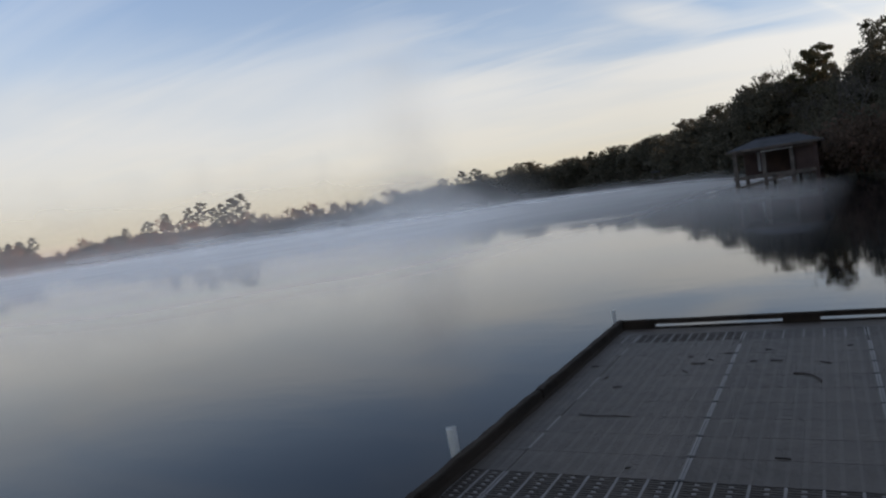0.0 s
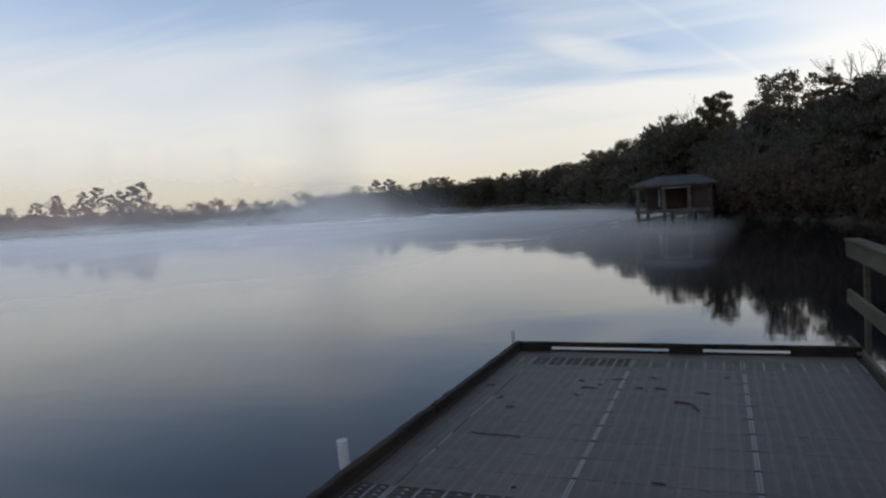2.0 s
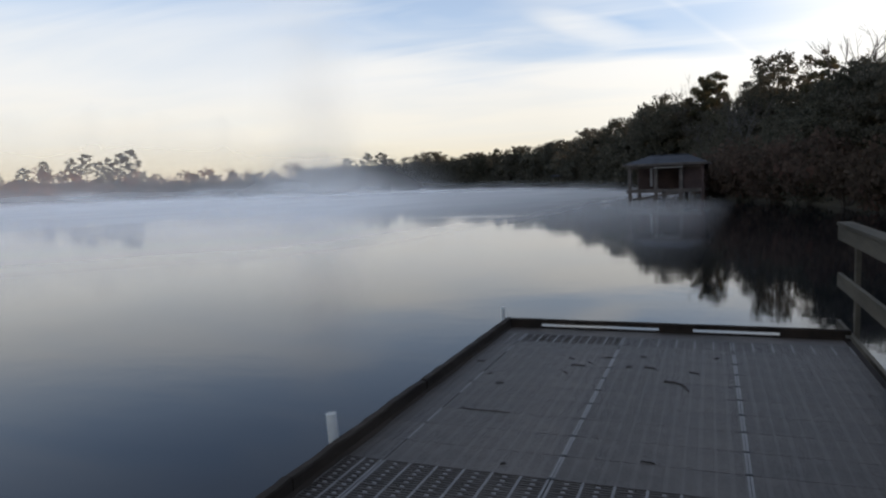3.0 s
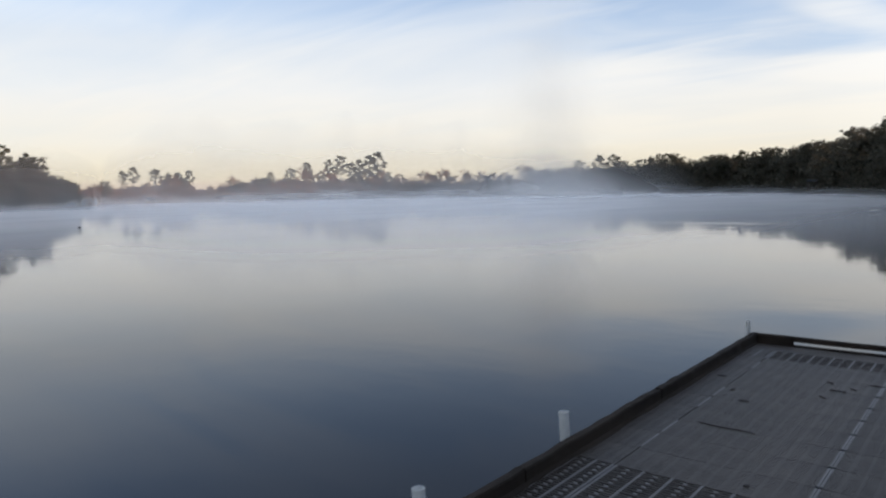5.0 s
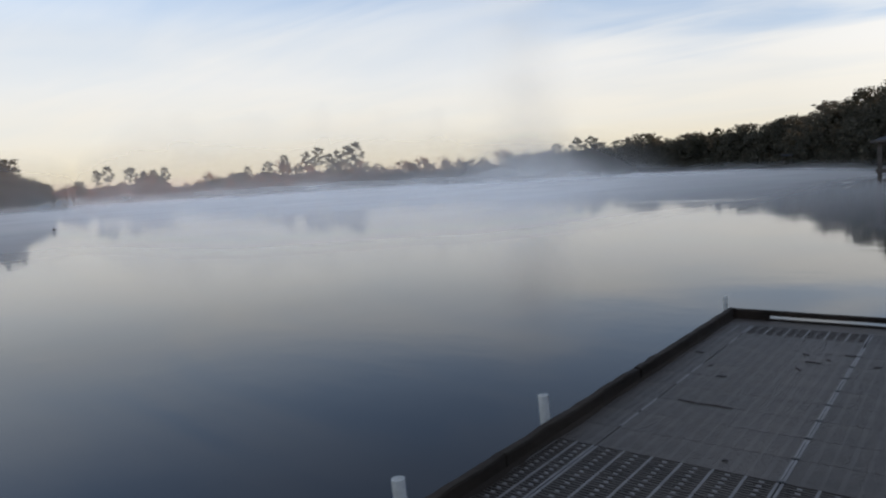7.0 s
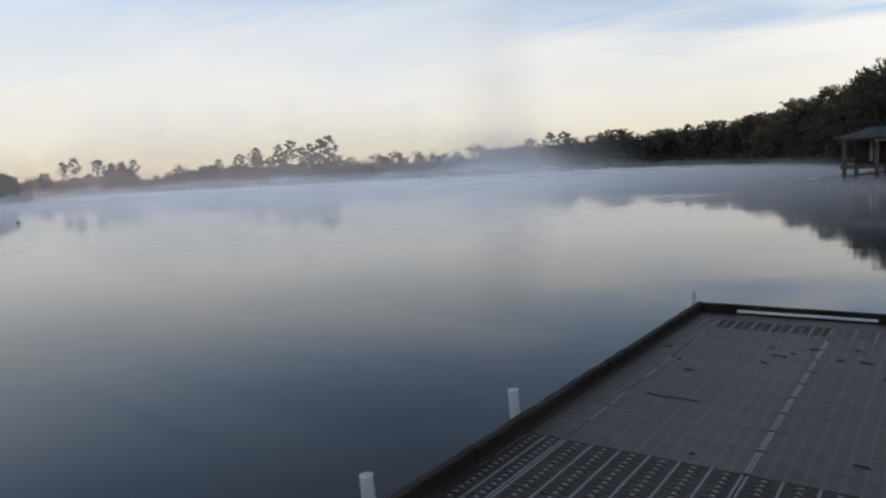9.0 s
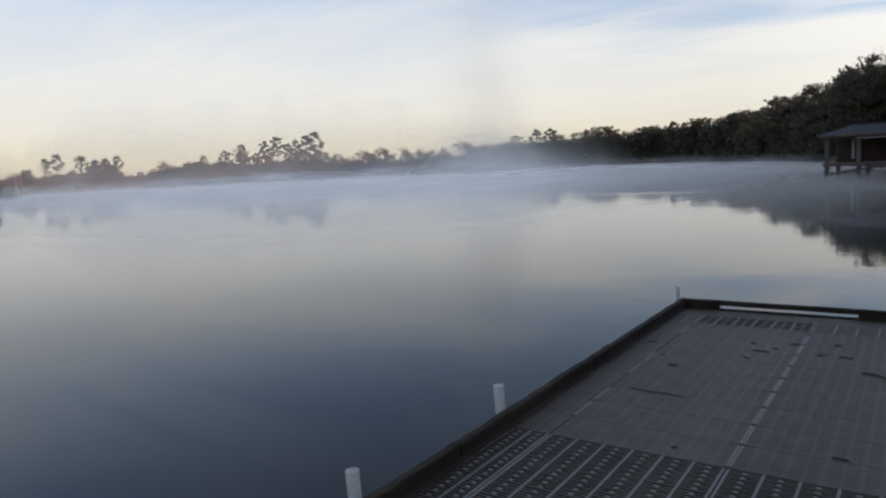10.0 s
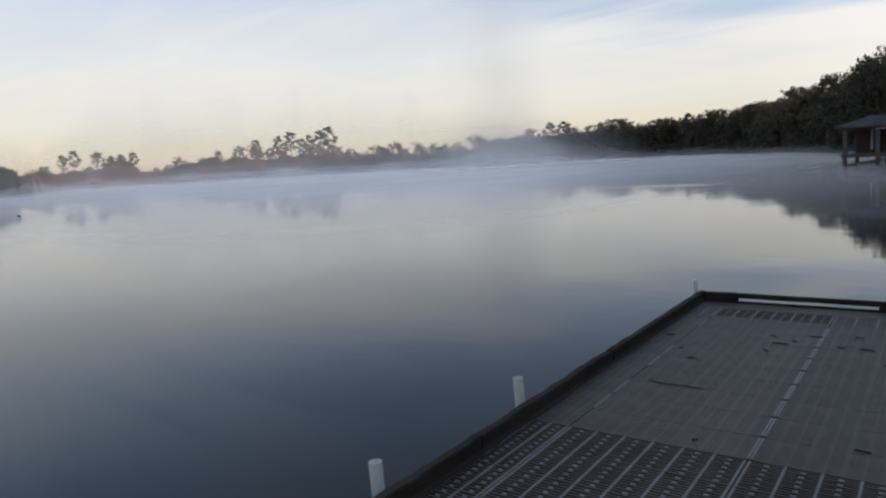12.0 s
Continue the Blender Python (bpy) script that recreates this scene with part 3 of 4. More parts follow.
def broad_tree(seed, h=12.0, spread=4.2, mat=None, leaf=0.20, clumps=120, per=34, bare=0.0):
    rng = random.Random(seed)
    root = new("tree")
    bm = bmesh.new()
    top = Vector((rng.uniform(-0.6, 0.6), rng.uniform(-0.6, 0.6), h * 0.55))
    mid = Vector((rng.uniform(-0.25, 0.25), rng.uniform(-0.25, 0.25), h * 0.28))
    add_tube(bm, (0, 0, -0.3), mid, h * 0.024, h * 0.018, 9)
    add_tube(bm, mid, top, h * 0.018, h * 0.010, 8)
    ends = []
    for i in range(11):
        a = i * 2.4 + rng.uniform(-0.4, 0.4)
        base = mid.lerp(top, rng.uniform(0.1, 1.0))
        reach = spread * rng.uniform(0.5, 0.95)
        end = Vector((math.cos(a) * reach, math.sin(a) * reach, base.z + h * rng.uniform(0.08, 0.36)))
        end.z = min(end.z, h * 0.9)
        knee = base.lerp(end, 0.5) + Vector((0, 0, -0.25))
        add_tube(bm, base, knee, h * 0.0085, h * 0.0055, 6)
        add_tube(bm, knee, end, h * 0.0055, h * 0.0022, 5)
        ends.append(end)
        for _ in range(3):
            tip = end + Vector((rng.uniform(-1.3, 1.3), rng.uniform(-1.3, 1.3), rng.uniform(0.1, 1.5)))
            add_tube(bm, knee.lerp(end, rng.uniform(0.3, 1)), tip, h * 0.003, h * 0.001, 4)
            ends.append(tip)
    part("trunk", bm, M_BARK, root, smooth=True)
    out = ([], [])
    for k in range(clumps):
        if k < len(ends) and rng.random() > bare:
            c = ends[k]
        else:
            a, u = rng.uniform(0, 6.3), rng.random() ** 0.5
            zz = rng.uniform(0.30, 0.93)
            reach = spread * u * math.sqrt(max(0.05, 1 - ((zz - 0.55) / 0.45) ** 2))
            c = Vector((math.cos(a) * reach, math.sin(a) * reach, h * zz))
        clump(rng, c, rng.uniform(0.45, 1.25) * spread * 0.20, per, leaf, out)
    ob = new("crown", leaf_mesh("crown", out, mat or M_OAK))
    ob.parent = root
    return root


def pine_tree(seed, h=17.0, spread=2.5, mat=None, leaf=0.22):
    rng = random.Random(seed)
    root = new("tree")
    bm = bmesh.new()
    bend = Vector((rng.uniform(-0.5, 0.5), rng.uniform(-0.5, 0.5), h * 0.46))
    top = Vector((bend.x * 1.4, bend.y * 1.4, h * 0.97))
    add_tube(bm, (0, 0, -0.3), bend, h * 0.014, h * 0.010, 8)
    add_tube(bm, bend, top, h * 0.010, h * 0.003, 7)
    out = ([], [])
    # limbs carry rounded tufts, widest a third of the way down the crown
    for i in range(17):
        u = (i + rng.uniform(0.2, 0.8)) / 17
        base = bend.lerp(top, 0.12 + 0.84 * u)
        a = i * 2.4 + rng.uniform(-0.5, 0.5)
        reach = spread * rng.uniform(0.45, 1.05) * math.sin(math.pi * min(1.0, 0.16 + 0.80 * u)) ** 0.7
        end = base + Vector((math.cos(a) * reach, math.sin(a) * reach, rng.uniform(0.1, 0.9)))
        add_tube(bm, base, end, h * 0.0038, h * 0.0012, 5)
        r = spread * rng.uniform(0.20, 0.36)
        clump(rng, end, r, int(150 * r), leaf * 0.75, out, 0.62)
        clump(rng, end + Vector((rng.uniform(-r, r), rng.uniform(-r, r), rng.uniform(-0.2, 0.5) * r)), r * 0.75, int(95 * r), leaf * 0.75, out, 0.62)
        if i % 3 == 0:
            clump(rng, base.lerp(end, 0.5), r * 0.6, int(60 * r), leaf * 0.75, out, 0.7)
    clump(rng, top, spread * 0.34, 150, leaf * 0.75, out, 0.65)
    part("trunk", bm, M_BARK, root, smooth=True)
    ob = new("crown", leaf_mesh("crown", out, mat or M_PINE))
    ob.parent = root
    return root


def bare_tree(seed, h=11.0, spread=2.4):
    rng = random.Random(seed)
    root = new("tree")
    bm = bmesh.new()

    def grow(p, d, length, r, depth):
        q = p + d * length
        add_tube(bm, p, q, r, r * 0.65, 5)
        if depth == 0:
            return
        for _ in range(3):
            e = (d + Vector((rng.uniform(-0.8, 0.8), rng.uniform(-0.8, 0.8), rng.uniform(-0.1, 0.5)))).normalized()
            grow(p.lerp(q, rng.uniform(0.6, 1.0)), e, length * rng.uniform(0.5, 0.75), r * 0.55, depth - 1)

    grow(Vector((0, 0, -0.3)), Vector((0, 0, 1)), h * 0.42, h * 0.012, 4)
    part("trunk", bm, M_DEADWOOD, root)
    return root


def bush(seed, h=2.6, spread=1.9, mat=None):
    rng = random.Random(seed)
    root = new("bush")
    bm = bmesh.new()
    out = ([], [])
    for i in range(9):
        a = i * 0.7 + rng.uniform(-0.2, 0.2)
        end = Vector((math.cos(a) * spread * rng.uniform(0.3, 0.9), math.sin(a) * spread * rng.uniform(0.3, 0.9), h * rng.uniform(0.5, 0.95)))
        add_tube(bm, (rng.uniform(-0.2, 0.2), rng.uniform(-0.2, 0.2), -0.2), end, 0.035, 0.012, 4)
        clump(rng, end, 0.75, 70, 0.13, out, 0.8)
        clump(rng, end * 0.6, 0.75, 60, 0.13, out, 0.8)
    part("stem", bm, M_BARK, root)
    ob = new("foliage", leaf_mesh("foliage", out, mat or M_BRUSH))
    ob.parent = root
    return root


def place(src, az, d, scale, turn, first, sink=0.15):
    """Puts the source itself the first time, then copies."""
    x, y = polar(az, d)
    m = Matrix.LocRotScale((x, y, ground_height(az, d) - sink), Euler((0, 0, turn)), Vector((scale, scale, scale)))
    if first:
        src.matrix_basis = m
        return src
    return copy_thing_scaled(src, m)


def copy_thing_scaled(src, m):
    c = copy_thing(src, Matrix.Identity(4))
    c.matrix_basis = m
    return c


class Stock:
    """Kinds of tree, built once and set out many times."""

    def __init__(self, makers, label, category, group):
        self.makers, self.label, self.category, self.group = makers, label, category, group
        self.built = {}

    def put(self, k, az, d, scale, turn):
        k = k % len(self.makers)
        first = k not in self.built
        if first:
            self.built[k] = tagged(self.makers[k](), self.label, self.category, self.group)
        return place(self.built[k], az, d, scale, turn, first)


OAKS = Stock([lambda s=s: broad_tree(s, 12 + s % 3, 4.0 + (s % 2) * 0.8, None, 0.16, 200, 40) for s in (1, 2, 3, 4, 5)],
             "dark green leafy oak on the wooded bank", "tree", "trees on the bank")
PINES = Stock([lambda s=s: pine_tree(s, 16 + s % 3, 3.0 + 0.4 * (s % 2)) for s in (11, 12, 13, 14)],
              "tall slender pine with an open flat-tufted crown", "pine tree", "pines along the shore")
RUSTY = Stock([lambda s=s: broad_tree(s, 9 + s % 2, 3.2, M_RUST, 0.20, 80, 32) for s in (21, 22, 23)],
              "rust-brown autumn tree on the misty shore", "tree", "autumn trees on the shore")
BARES = Stock([lambda s=s: bare_tree(s) for s in (31, 32)], "bare grey leafless tree among the woods", "tree", "bare trees")
BUSHES = Stock([lambda s=s: bush(s) for s in (41, 42, 43)], "dense brown-green bush at the water's edge", "bush", "bushes on the bank")

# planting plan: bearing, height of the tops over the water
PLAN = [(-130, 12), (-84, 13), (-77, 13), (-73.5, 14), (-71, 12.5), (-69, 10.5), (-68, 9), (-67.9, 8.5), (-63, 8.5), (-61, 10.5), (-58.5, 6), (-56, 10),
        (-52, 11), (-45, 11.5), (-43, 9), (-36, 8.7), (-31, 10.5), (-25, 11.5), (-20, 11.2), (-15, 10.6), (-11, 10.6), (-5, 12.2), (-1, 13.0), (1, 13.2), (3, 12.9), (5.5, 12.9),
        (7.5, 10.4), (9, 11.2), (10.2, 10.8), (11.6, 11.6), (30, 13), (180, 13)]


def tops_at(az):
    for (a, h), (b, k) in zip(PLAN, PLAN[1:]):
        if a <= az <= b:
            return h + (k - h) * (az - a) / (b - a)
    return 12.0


def back_of(az):
    """How far behind the water's edge the tall trees stand."""
    return 34.0 if 1 < az < 12 else 34.0 - (az - 12) * 1.4 if 12 <= az < 30 else 8.0 + 26.0 * max(0.0, (az + 3) / 4) if -3 < az <= 1 else 8.0


def woodland(name, az0, az1, step, leaf, mat, label, seed, low=0.0, extra=0.0, vary=1.03, per=26, share=1.0):
    """Close-grown woods: domed crowns over undergrowth that reaches the ground, all of small leaf sprays."""
    g = np.random.default_rng(seed)
    cs, rs, ws = [], [], []
    az = az0
    while az < az1:
        s = shore_at(az)
        deep = back_of(az)
        for k in range(3):
            a = az + g.uniform(-0.5, 0.5) * math.degrees(step / s)
            d = shore_at(a) + extra + deep * (0.75 + 0.35 * k) + g.uniform(-2, 2)
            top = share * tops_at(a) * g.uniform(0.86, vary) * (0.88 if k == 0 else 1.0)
            r = g.uniform(2.0, 4.2)
            x, y = polar(a, d)
            z0 = WATER_Z
            n = 34
            for i in range(n):
                th, u = g.uniform(0, 6.28), g.uniform(0, 1) ** 0.6
                zc = g.uniform(0.40, 0.95) * top
                rad = r * math.sqrt(max(0.05, 1 - ((zc / top - 0.62) / 0.40) ** 2)) * u
                cs.append((x + math.cos(th) * rad, y + math.sin(th) * rad, z0 + zc))
                rs.append(g.uniform(0.5, 1.1))
                ws.append(1.0)
            for i in range(9):
                cs.append((x + g.uniform(-3, 3), y + g.uniform(-3, 3), z0 + g.uniform(0.3, 0.45 * top)))
                rs.append(g.uniform(0.8, 1.5))
                ws.append(1.5)
            for i in range(26 if k else 6):
                cs.append((x + g.uniform(-2.2, 2.2), y + g.uniform(-1, 4), z0 + g.uniform(0.1, 0.80) * top))
                rs.append(g.uniform(0.8, 1.3))
                ws.append(1.9)
        # undergrowth from the water's edge back
        if low:
            for _ in range(int((6 + deep * 0.5) * (2.6 if az > -2 else 2.4))):
                a = az + g.uniform(-0.5, 0.5) * math.degrees(step / s)
                back = g.uniform(0.3, deep)
                x, y = polar(a, shore_at(a) + back)
                h = low * (0.5 + min(1.0, back / 12)) * g.uniform(0.5, 1.1)
                for zc in np.arange(0.15, h, 0.8):
                    cs.append((x + g.uniform(-0.8, 0.8), y + g.uniform(-0.8, 0.8), WATER_Z + 0.3 + zc))
                    rs.append(g.uniform(0.7, 1.2))
                    ws.append(0.8)
        az += math.degrees(step / s)
    cs, rs = np.array(cs), np.array(rs)
    n = len(cs) * per
    v = g.normal(size=(n, 3))
    v /= np.linalg.norm(v, axis=1)[:, None]
    v *= (np.repeat(rs, per) * g.random(n) ** 0.4)[:, None]
    v[:, 2] *= 0.7
    p = np.repeat(cs, per, axis=0) + v
    a1 = g.normal(size=(n, 3))
    a1 /= np.linalg.norm(a1, axis=1)[:, None]
    a2 = np.cross(a1, g.normal(size=(n, 3)))
    a2 /= np.linalg.norm(a2, axis=1)[:, None]
    sz = (leaf * np.repeat(np.array(ws), per) * g.uniform(0.6, 1.4, n))[:, None]
    quad = np.stack([p - a1 * sz, p - a2 * sz * 0.6, p + a1 * sz, p + a2 * sz * 0.6], axis=1).reshape(-1, 3)
    me = bpy.data.meshes.new(name)
    me.vertices.add(4 * n)
    me.vertices.foreach_set("co", quad.ravel())
    me.loops.add(4 * n)
    me.loops.foreach_set("vertex_index", np.arange(4 * n))
    me.polygons.add(n)
    me.polygons.foreach_set("loop_start", np.arange(0, 4 * n, 4))
    me.update(calc_edges=True)
    me.materials.append(mat)
    tagged(new(name, me), label, "woods", kind="stuff")


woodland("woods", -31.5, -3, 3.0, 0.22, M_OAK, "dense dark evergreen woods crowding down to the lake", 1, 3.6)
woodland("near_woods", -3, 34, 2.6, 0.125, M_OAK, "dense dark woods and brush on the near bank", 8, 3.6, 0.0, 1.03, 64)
# added trees out of view that keep the low sun off the dock
woodland("woods_behind", 34, 150, 4.0, 0.42, M_OAK, "added unseen trees behind the landing that shade the dock", 2, 2.0, 0.0, 1.03, 14, 0.7)
# two added rows hidden behind the bank, so low sun can't leak through
woodland("woods_inland", -16, 75, 4.0, 1.0, M_OAK, "added hidden woods behind the bank that hold back the low sun", 5, 0.0, 75.0, 1.03, 7)
woodland("woods_inland", -16, 75, 4.0, 1.0, M_OAK, "added hidden woods behind the bank that hold back the low sun", 6, 0.0, 125.0, 1.03, 7)
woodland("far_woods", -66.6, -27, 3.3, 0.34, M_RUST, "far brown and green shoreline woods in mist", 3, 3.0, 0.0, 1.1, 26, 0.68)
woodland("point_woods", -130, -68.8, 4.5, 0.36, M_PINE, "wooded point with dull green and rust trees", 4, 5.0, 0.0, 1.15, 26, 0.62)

rng = random.Random(7)
# single trees that stand out along the wooded bank
for az, sc in ((0.4, 0.86), (5.0, 0.80), (6.8, 0.76), (9.6, 0.70), (-3.2, 0.86), (-6.0, 0.84), (-8.6, 0.80), (-11.5, 0.78), (-14.5, 0.80), (-17.5, 0.82),
               (-21.5, 0.90), (-22.6, 0.88), (-25.2, 0.84), (12.5, 0.68), (14.5, 0.72)):
    OAKS.put(rng.randrange(5), az, shore_at(az) + back_of(az), sc * rng.uniform(0.92, 1.0), rng.uniform(0, 6.3))
for az, sc in ((0.0, 0.70), (0.9, 0.68), (8.7, 0.66), (-16.4, 0.62), (-27.0, 0.78), (-28.6, 0.70), (-25.9, 0.76)):
    PINES.put(rng.randrange(4), az, shore_at(az) + back_of(az) - 2, sc, rng.uniform(0, 6.3))
for az, sc in ((-1.4, 1.25), (3.0, 1.1), (10.4, 1.35), (11.6, 1.3)):
    BARES.put(rng.randrange(2), az, shore_at(az) + back_of(az) - 1, sc, rng.uniform(0, 6.3))
for az, back, sc in ((11.9, 10, 0.72), (1.7, 12, 0.72), (3.3, 15, 0.8), (0.2, 14, 0.7)):
    BARES.put(rng.randrange(2), az, shore_at(az) + back, sc, rng.uniform(0, 6.3))
OAKS.put(1, 5.4, shore_at(5.4) + 33, 0.93, 0.6)
for az, sc in ((10.3, 0.46), (11.5, 0.50), (12.7, 0.52), (14.0, 0.52)):
    OAKS.put(rng.randrange(5), az, shore_at(az) + 6, sc, rng.uniform(0, 6.3))
for az, back, sc in ((14.6, 16, 0.58), (24.0, 6, 0.7), (28.0, 6, 0.8)):
    OAKS.put(rng.randrange(5), az, shore_at(az) + back, sc, rng.uniform(0, 6.3))
# bushes at the water's edge on the near bank
az = 26.0
while az > -3:
    s = shore_at(az)
    BUSHES.put(rng.randrange(3), az, s + rng.uniform(-0.3, 0.5), rng.uniform(0.8, 1.2), rng.uniform(0, 6.3))
    if az < 14:
        BUSHES.put(rng.randrange(3), az - 0.6, s + rng.uniform(1.2, 2.4), rng.uniform(1.1, 1.6), rng.uniform(0, 6.3))
    az -= math.degrees(1.7 / s)
# far shore beyond the mist
az = -30.0
while az > -67:
    s = shore_at(az)
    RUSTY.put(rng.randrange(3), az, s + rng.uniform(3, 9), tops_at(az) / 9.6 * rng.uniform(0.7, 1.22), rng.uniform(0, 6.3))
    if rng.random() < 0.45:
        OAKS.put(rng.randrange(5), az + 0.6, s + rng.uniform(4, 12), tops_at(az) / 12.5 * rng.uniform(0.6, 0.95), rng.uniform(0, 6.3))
    az -= math.degrees(rng.uniform(4.5, 10.0) / s)
# tall pines of the far shore
for a, sc in ((-44.9, 1.06), (-45.6, 0.98), (-46.4, 1.0), (-47.0, 0.92), (-47.9, 0.98), (-48.9, 0.90), (-50.6, 0.84), (-51.9, 0.74), (-53.5, 0.68),
              (-59.6, 0.74), (-60.4, 0.64), (-61.1, 0.66), (-62.0, 0.70), (-63.6, 0.68), (-64.4, 0.6)):
    PINES.put(rng.randrange(4), a, shore_at(a) + 4, sc, rng.uniform(0, 6.3))
# wooded point on the other side, with its tall pine
for a, sc in ((-73.2, 0.85), (-72.5, 0.72), (-74.6, 0.66), (-70.7, 0.60)):
    PINES.put((1, 2, 0, 3)[int(-a * 10) % 4], a, shore_at(a) + 5, sc, rng.uniform(0, 6.3))
for a, sc in ((-74.4, 0.88), (-78.4, 0.9)):
    RUSTY.put(rng.randrange(3), a, shore_at(a) + 3.5, sc, rng.uniform(0, 6.3))
for a, sc in ((-69.0, 0.50), (-69.8, 0.62), (-70.6, 0.74), (-71.6, 0.72), (-72.6, 0.66), (-75.6, 0.8), (-77.4, 0.74), (-73.3, 0.85), (-76.2, 0.8), (-79, 0.85)):
    OAKS.put(rng.randrange(5), a, shore_at(a) + 4.5, sc, rng.uniform(0, 6.3))


# ---- floating dock ----
FT, COL = 0.305, 0.914
DECK_L, DECK_R, DECK_N, DECK_F = -1.15, 1.83, -5.19, 3.47
dock = tagged(new("floating_dock"), "floating dock decked with grey slotted plastic panels", "dock")


# paler ribs and bridges; the bridges' pale colour stands in for light they catch
M_RIDGE = material("pale_ridge", (0.130, 0.123, 0.118), 0.55, 5.0, 0.2, 0.1, random_tint=0.15)


def slotted_panel(w, slots, open_share, pale):
    """One moulded panel: cross bars joined by long ribs, with a row of small bridges midway between the ribs."""
    bm = bmesh.new()
    cells = max(1, round(w / 0.1523))
    cw = (w - 0.008) / cells
    xs, solid = [0.004], []
    for i in range(cells):
        x = 0.004 + i * cw
        for dx, kind in ((0.013, 1), (cw * 0.5 - 0.005, 0), (cw * 0.5 + 0.017, 2), (cw, 0)):
            xs.append(x + dx)
            solid.append(kind)
    xs[-1] = w - 0.004 - 0.013
    xs.append(w - 0.004)
    solid.append(1)
    ys, bars = [0.003], []
    pitch = (FT - 0.006) / slots
    for i in range(slots):
        ys += [0.003 + (i + 1 - open_share) * pitch, 0.003 + (i + 1) * pitch]
        bars += [True, False]
    ys.append(ys[-1] + 0.002)
    bars.append(True)
    grid = {}

    def vert(i, j):
        if (i, j) not in grid:
            up = 0.0015 if solid[min(i, len(solid) - 1)] == 1 or (i and solid[i - 1] == 1) else 0.0
            grid[i, j] = bm.verts.new((xs[i], ys[j], up))
        return grid[i, j]

    for j, bar in enumerate(bars):
        for i, kind in enumerate(solid):
            if bar or kind == 1 or (kind == 2 and (j % 4 == 1 or not pale)):
                f = bm.faces.new((vert(i, j), vert(i + 1, j), vert(i + 1, j + 1), vert(i, j + 1)))
                if pale and kind == 2 and not bar:
                    for v in f.verts:
                        v.co.z = 0.0025
                f.material_index = 1 if pale and (kind == 1 or (kind == 2 and not bar)) else 0
    r = bmesh.ops.extrude_face_region(bm, geom=bm.faces[:])
    bmesh.ops.translate(bm, vec=(0, 0, -0.026), verts=[v for v in r["geom"] if isinstance(v, bmesh.types.BMVert)])
    bmesh.ops.recalc_face_normals(bm, faces=bm.faces[:])
    me = mesh_of(bm, "panel", M_PANEL)
    me.materials.append(M_RIDGE)
    return me


def coarse_panel(w):
    return slotted_panel(w, 12, 0.60, True)


def fine_panel(w):
    return slotted_panel(w, 14, 0.13, False)


def box_bm(c, s):
    bm = bmesh.new()
    add_box(bm, c, s)
    return bm


# curb timbers
def timber(c, size, seed, worn=0.004):
    """A squared length of timber along x or y with worn, uneven edges."""
    bm = bmesh.new()
    add_box(bm, c, size)
    along = 0 if size[0] > size[1] else 1
    cuts = max(1, int(size[along] / 0.09))
    edges = [e for e in bm.edges if abs(e.verts[0].co[along] - e.verts[1].co[along]) > size[along] * 0.5]
    bmesh.ops.subdivide_edges(bm, edges=edges, cuts=cuts, use_grid_fill=True)
    r = random.Random(seed)
    for v in bm.verts:
        p = v.co
        n = noise.noise((p.x * 5 + seed, p.y * 5, p.z * 9))
        v.co.z += worn * n + r.uniform(-0.3, 0.3) * worn * (p.z > c[2])
        v.co[1 - along] += worn * 0.8 * noise.noise((p.y * 6, p.x * 6 + seed, p.z * 7))
    bmesh.ops.bevel(bm, geom=[e for e in bm.edges if len(e.link_faces) == 2 and e.calc_face_angle(0) > 0.9], offset=0.006, segments=2, affect="EDGES")
    return bm


for k, (y0, y1) in enumerate(((-5.19, -2.9), (-2.894, -0.52), (-0.514, 1.21), (1.216, 3.53))):
    part("curb", timber((-1.178 + 0.003 * (k % 2), (y0 + y1) / 2, -0.005 + 0.004 * (k % 2)), (0.056, y1 - y0, 0.18), k, 0.009), M_TIMBER, dock, "dark wet timber curb")
part("curb", timber((0.365, 3.50, 0.066), (3.02, 0.058, 0.042), 7, 0.0025), M_TIMBER, dock)
part("fascia", timber((0.365, 3.50, -0.073), (3.02, 0.058, 0.17), 8, 0.002), M_TIMBER, dock)
for x0, x1 in ((-1.149, -0.84), (0.29, 0.59), (1.32, 1.83)):
    part("block", box_bm(((x0 + x1) / 2, 3.50, 0.024), (x1 - x0, 0.052, 0.044)), M_TIMBER, dock)
part("edge_plank", box_bm((0.34, 3.338, -0.012), (2.96, 0.260, 0.024)), M_PANEL, dock, bevel=0.003)
part("side_beam", box_bm((1.855, (DECK_N + 3.53) / 2, -0.09), (0.045, 3.53 - DECK_N, 0.17)), M_TIMBER, dock, bevel=0.005)
for x in (-0.95, -0.914 + 0.45, 0.0, 0.46, 0.914, 1.38, 1.78):
    part("joist", box_bm((x, (DECK_N + DECK_F) / 2, -0.10), (0.045, DECK_F - DECK_N, 0.14)), M_TIMBER, dock)
for i in range(5):
    part("float_tank", box_bm((0.37, -4.2 + i * 1.7, -0.33), (2.7, 1.5, 0.30)), M_FLOAT, dock, bevel=0.03)


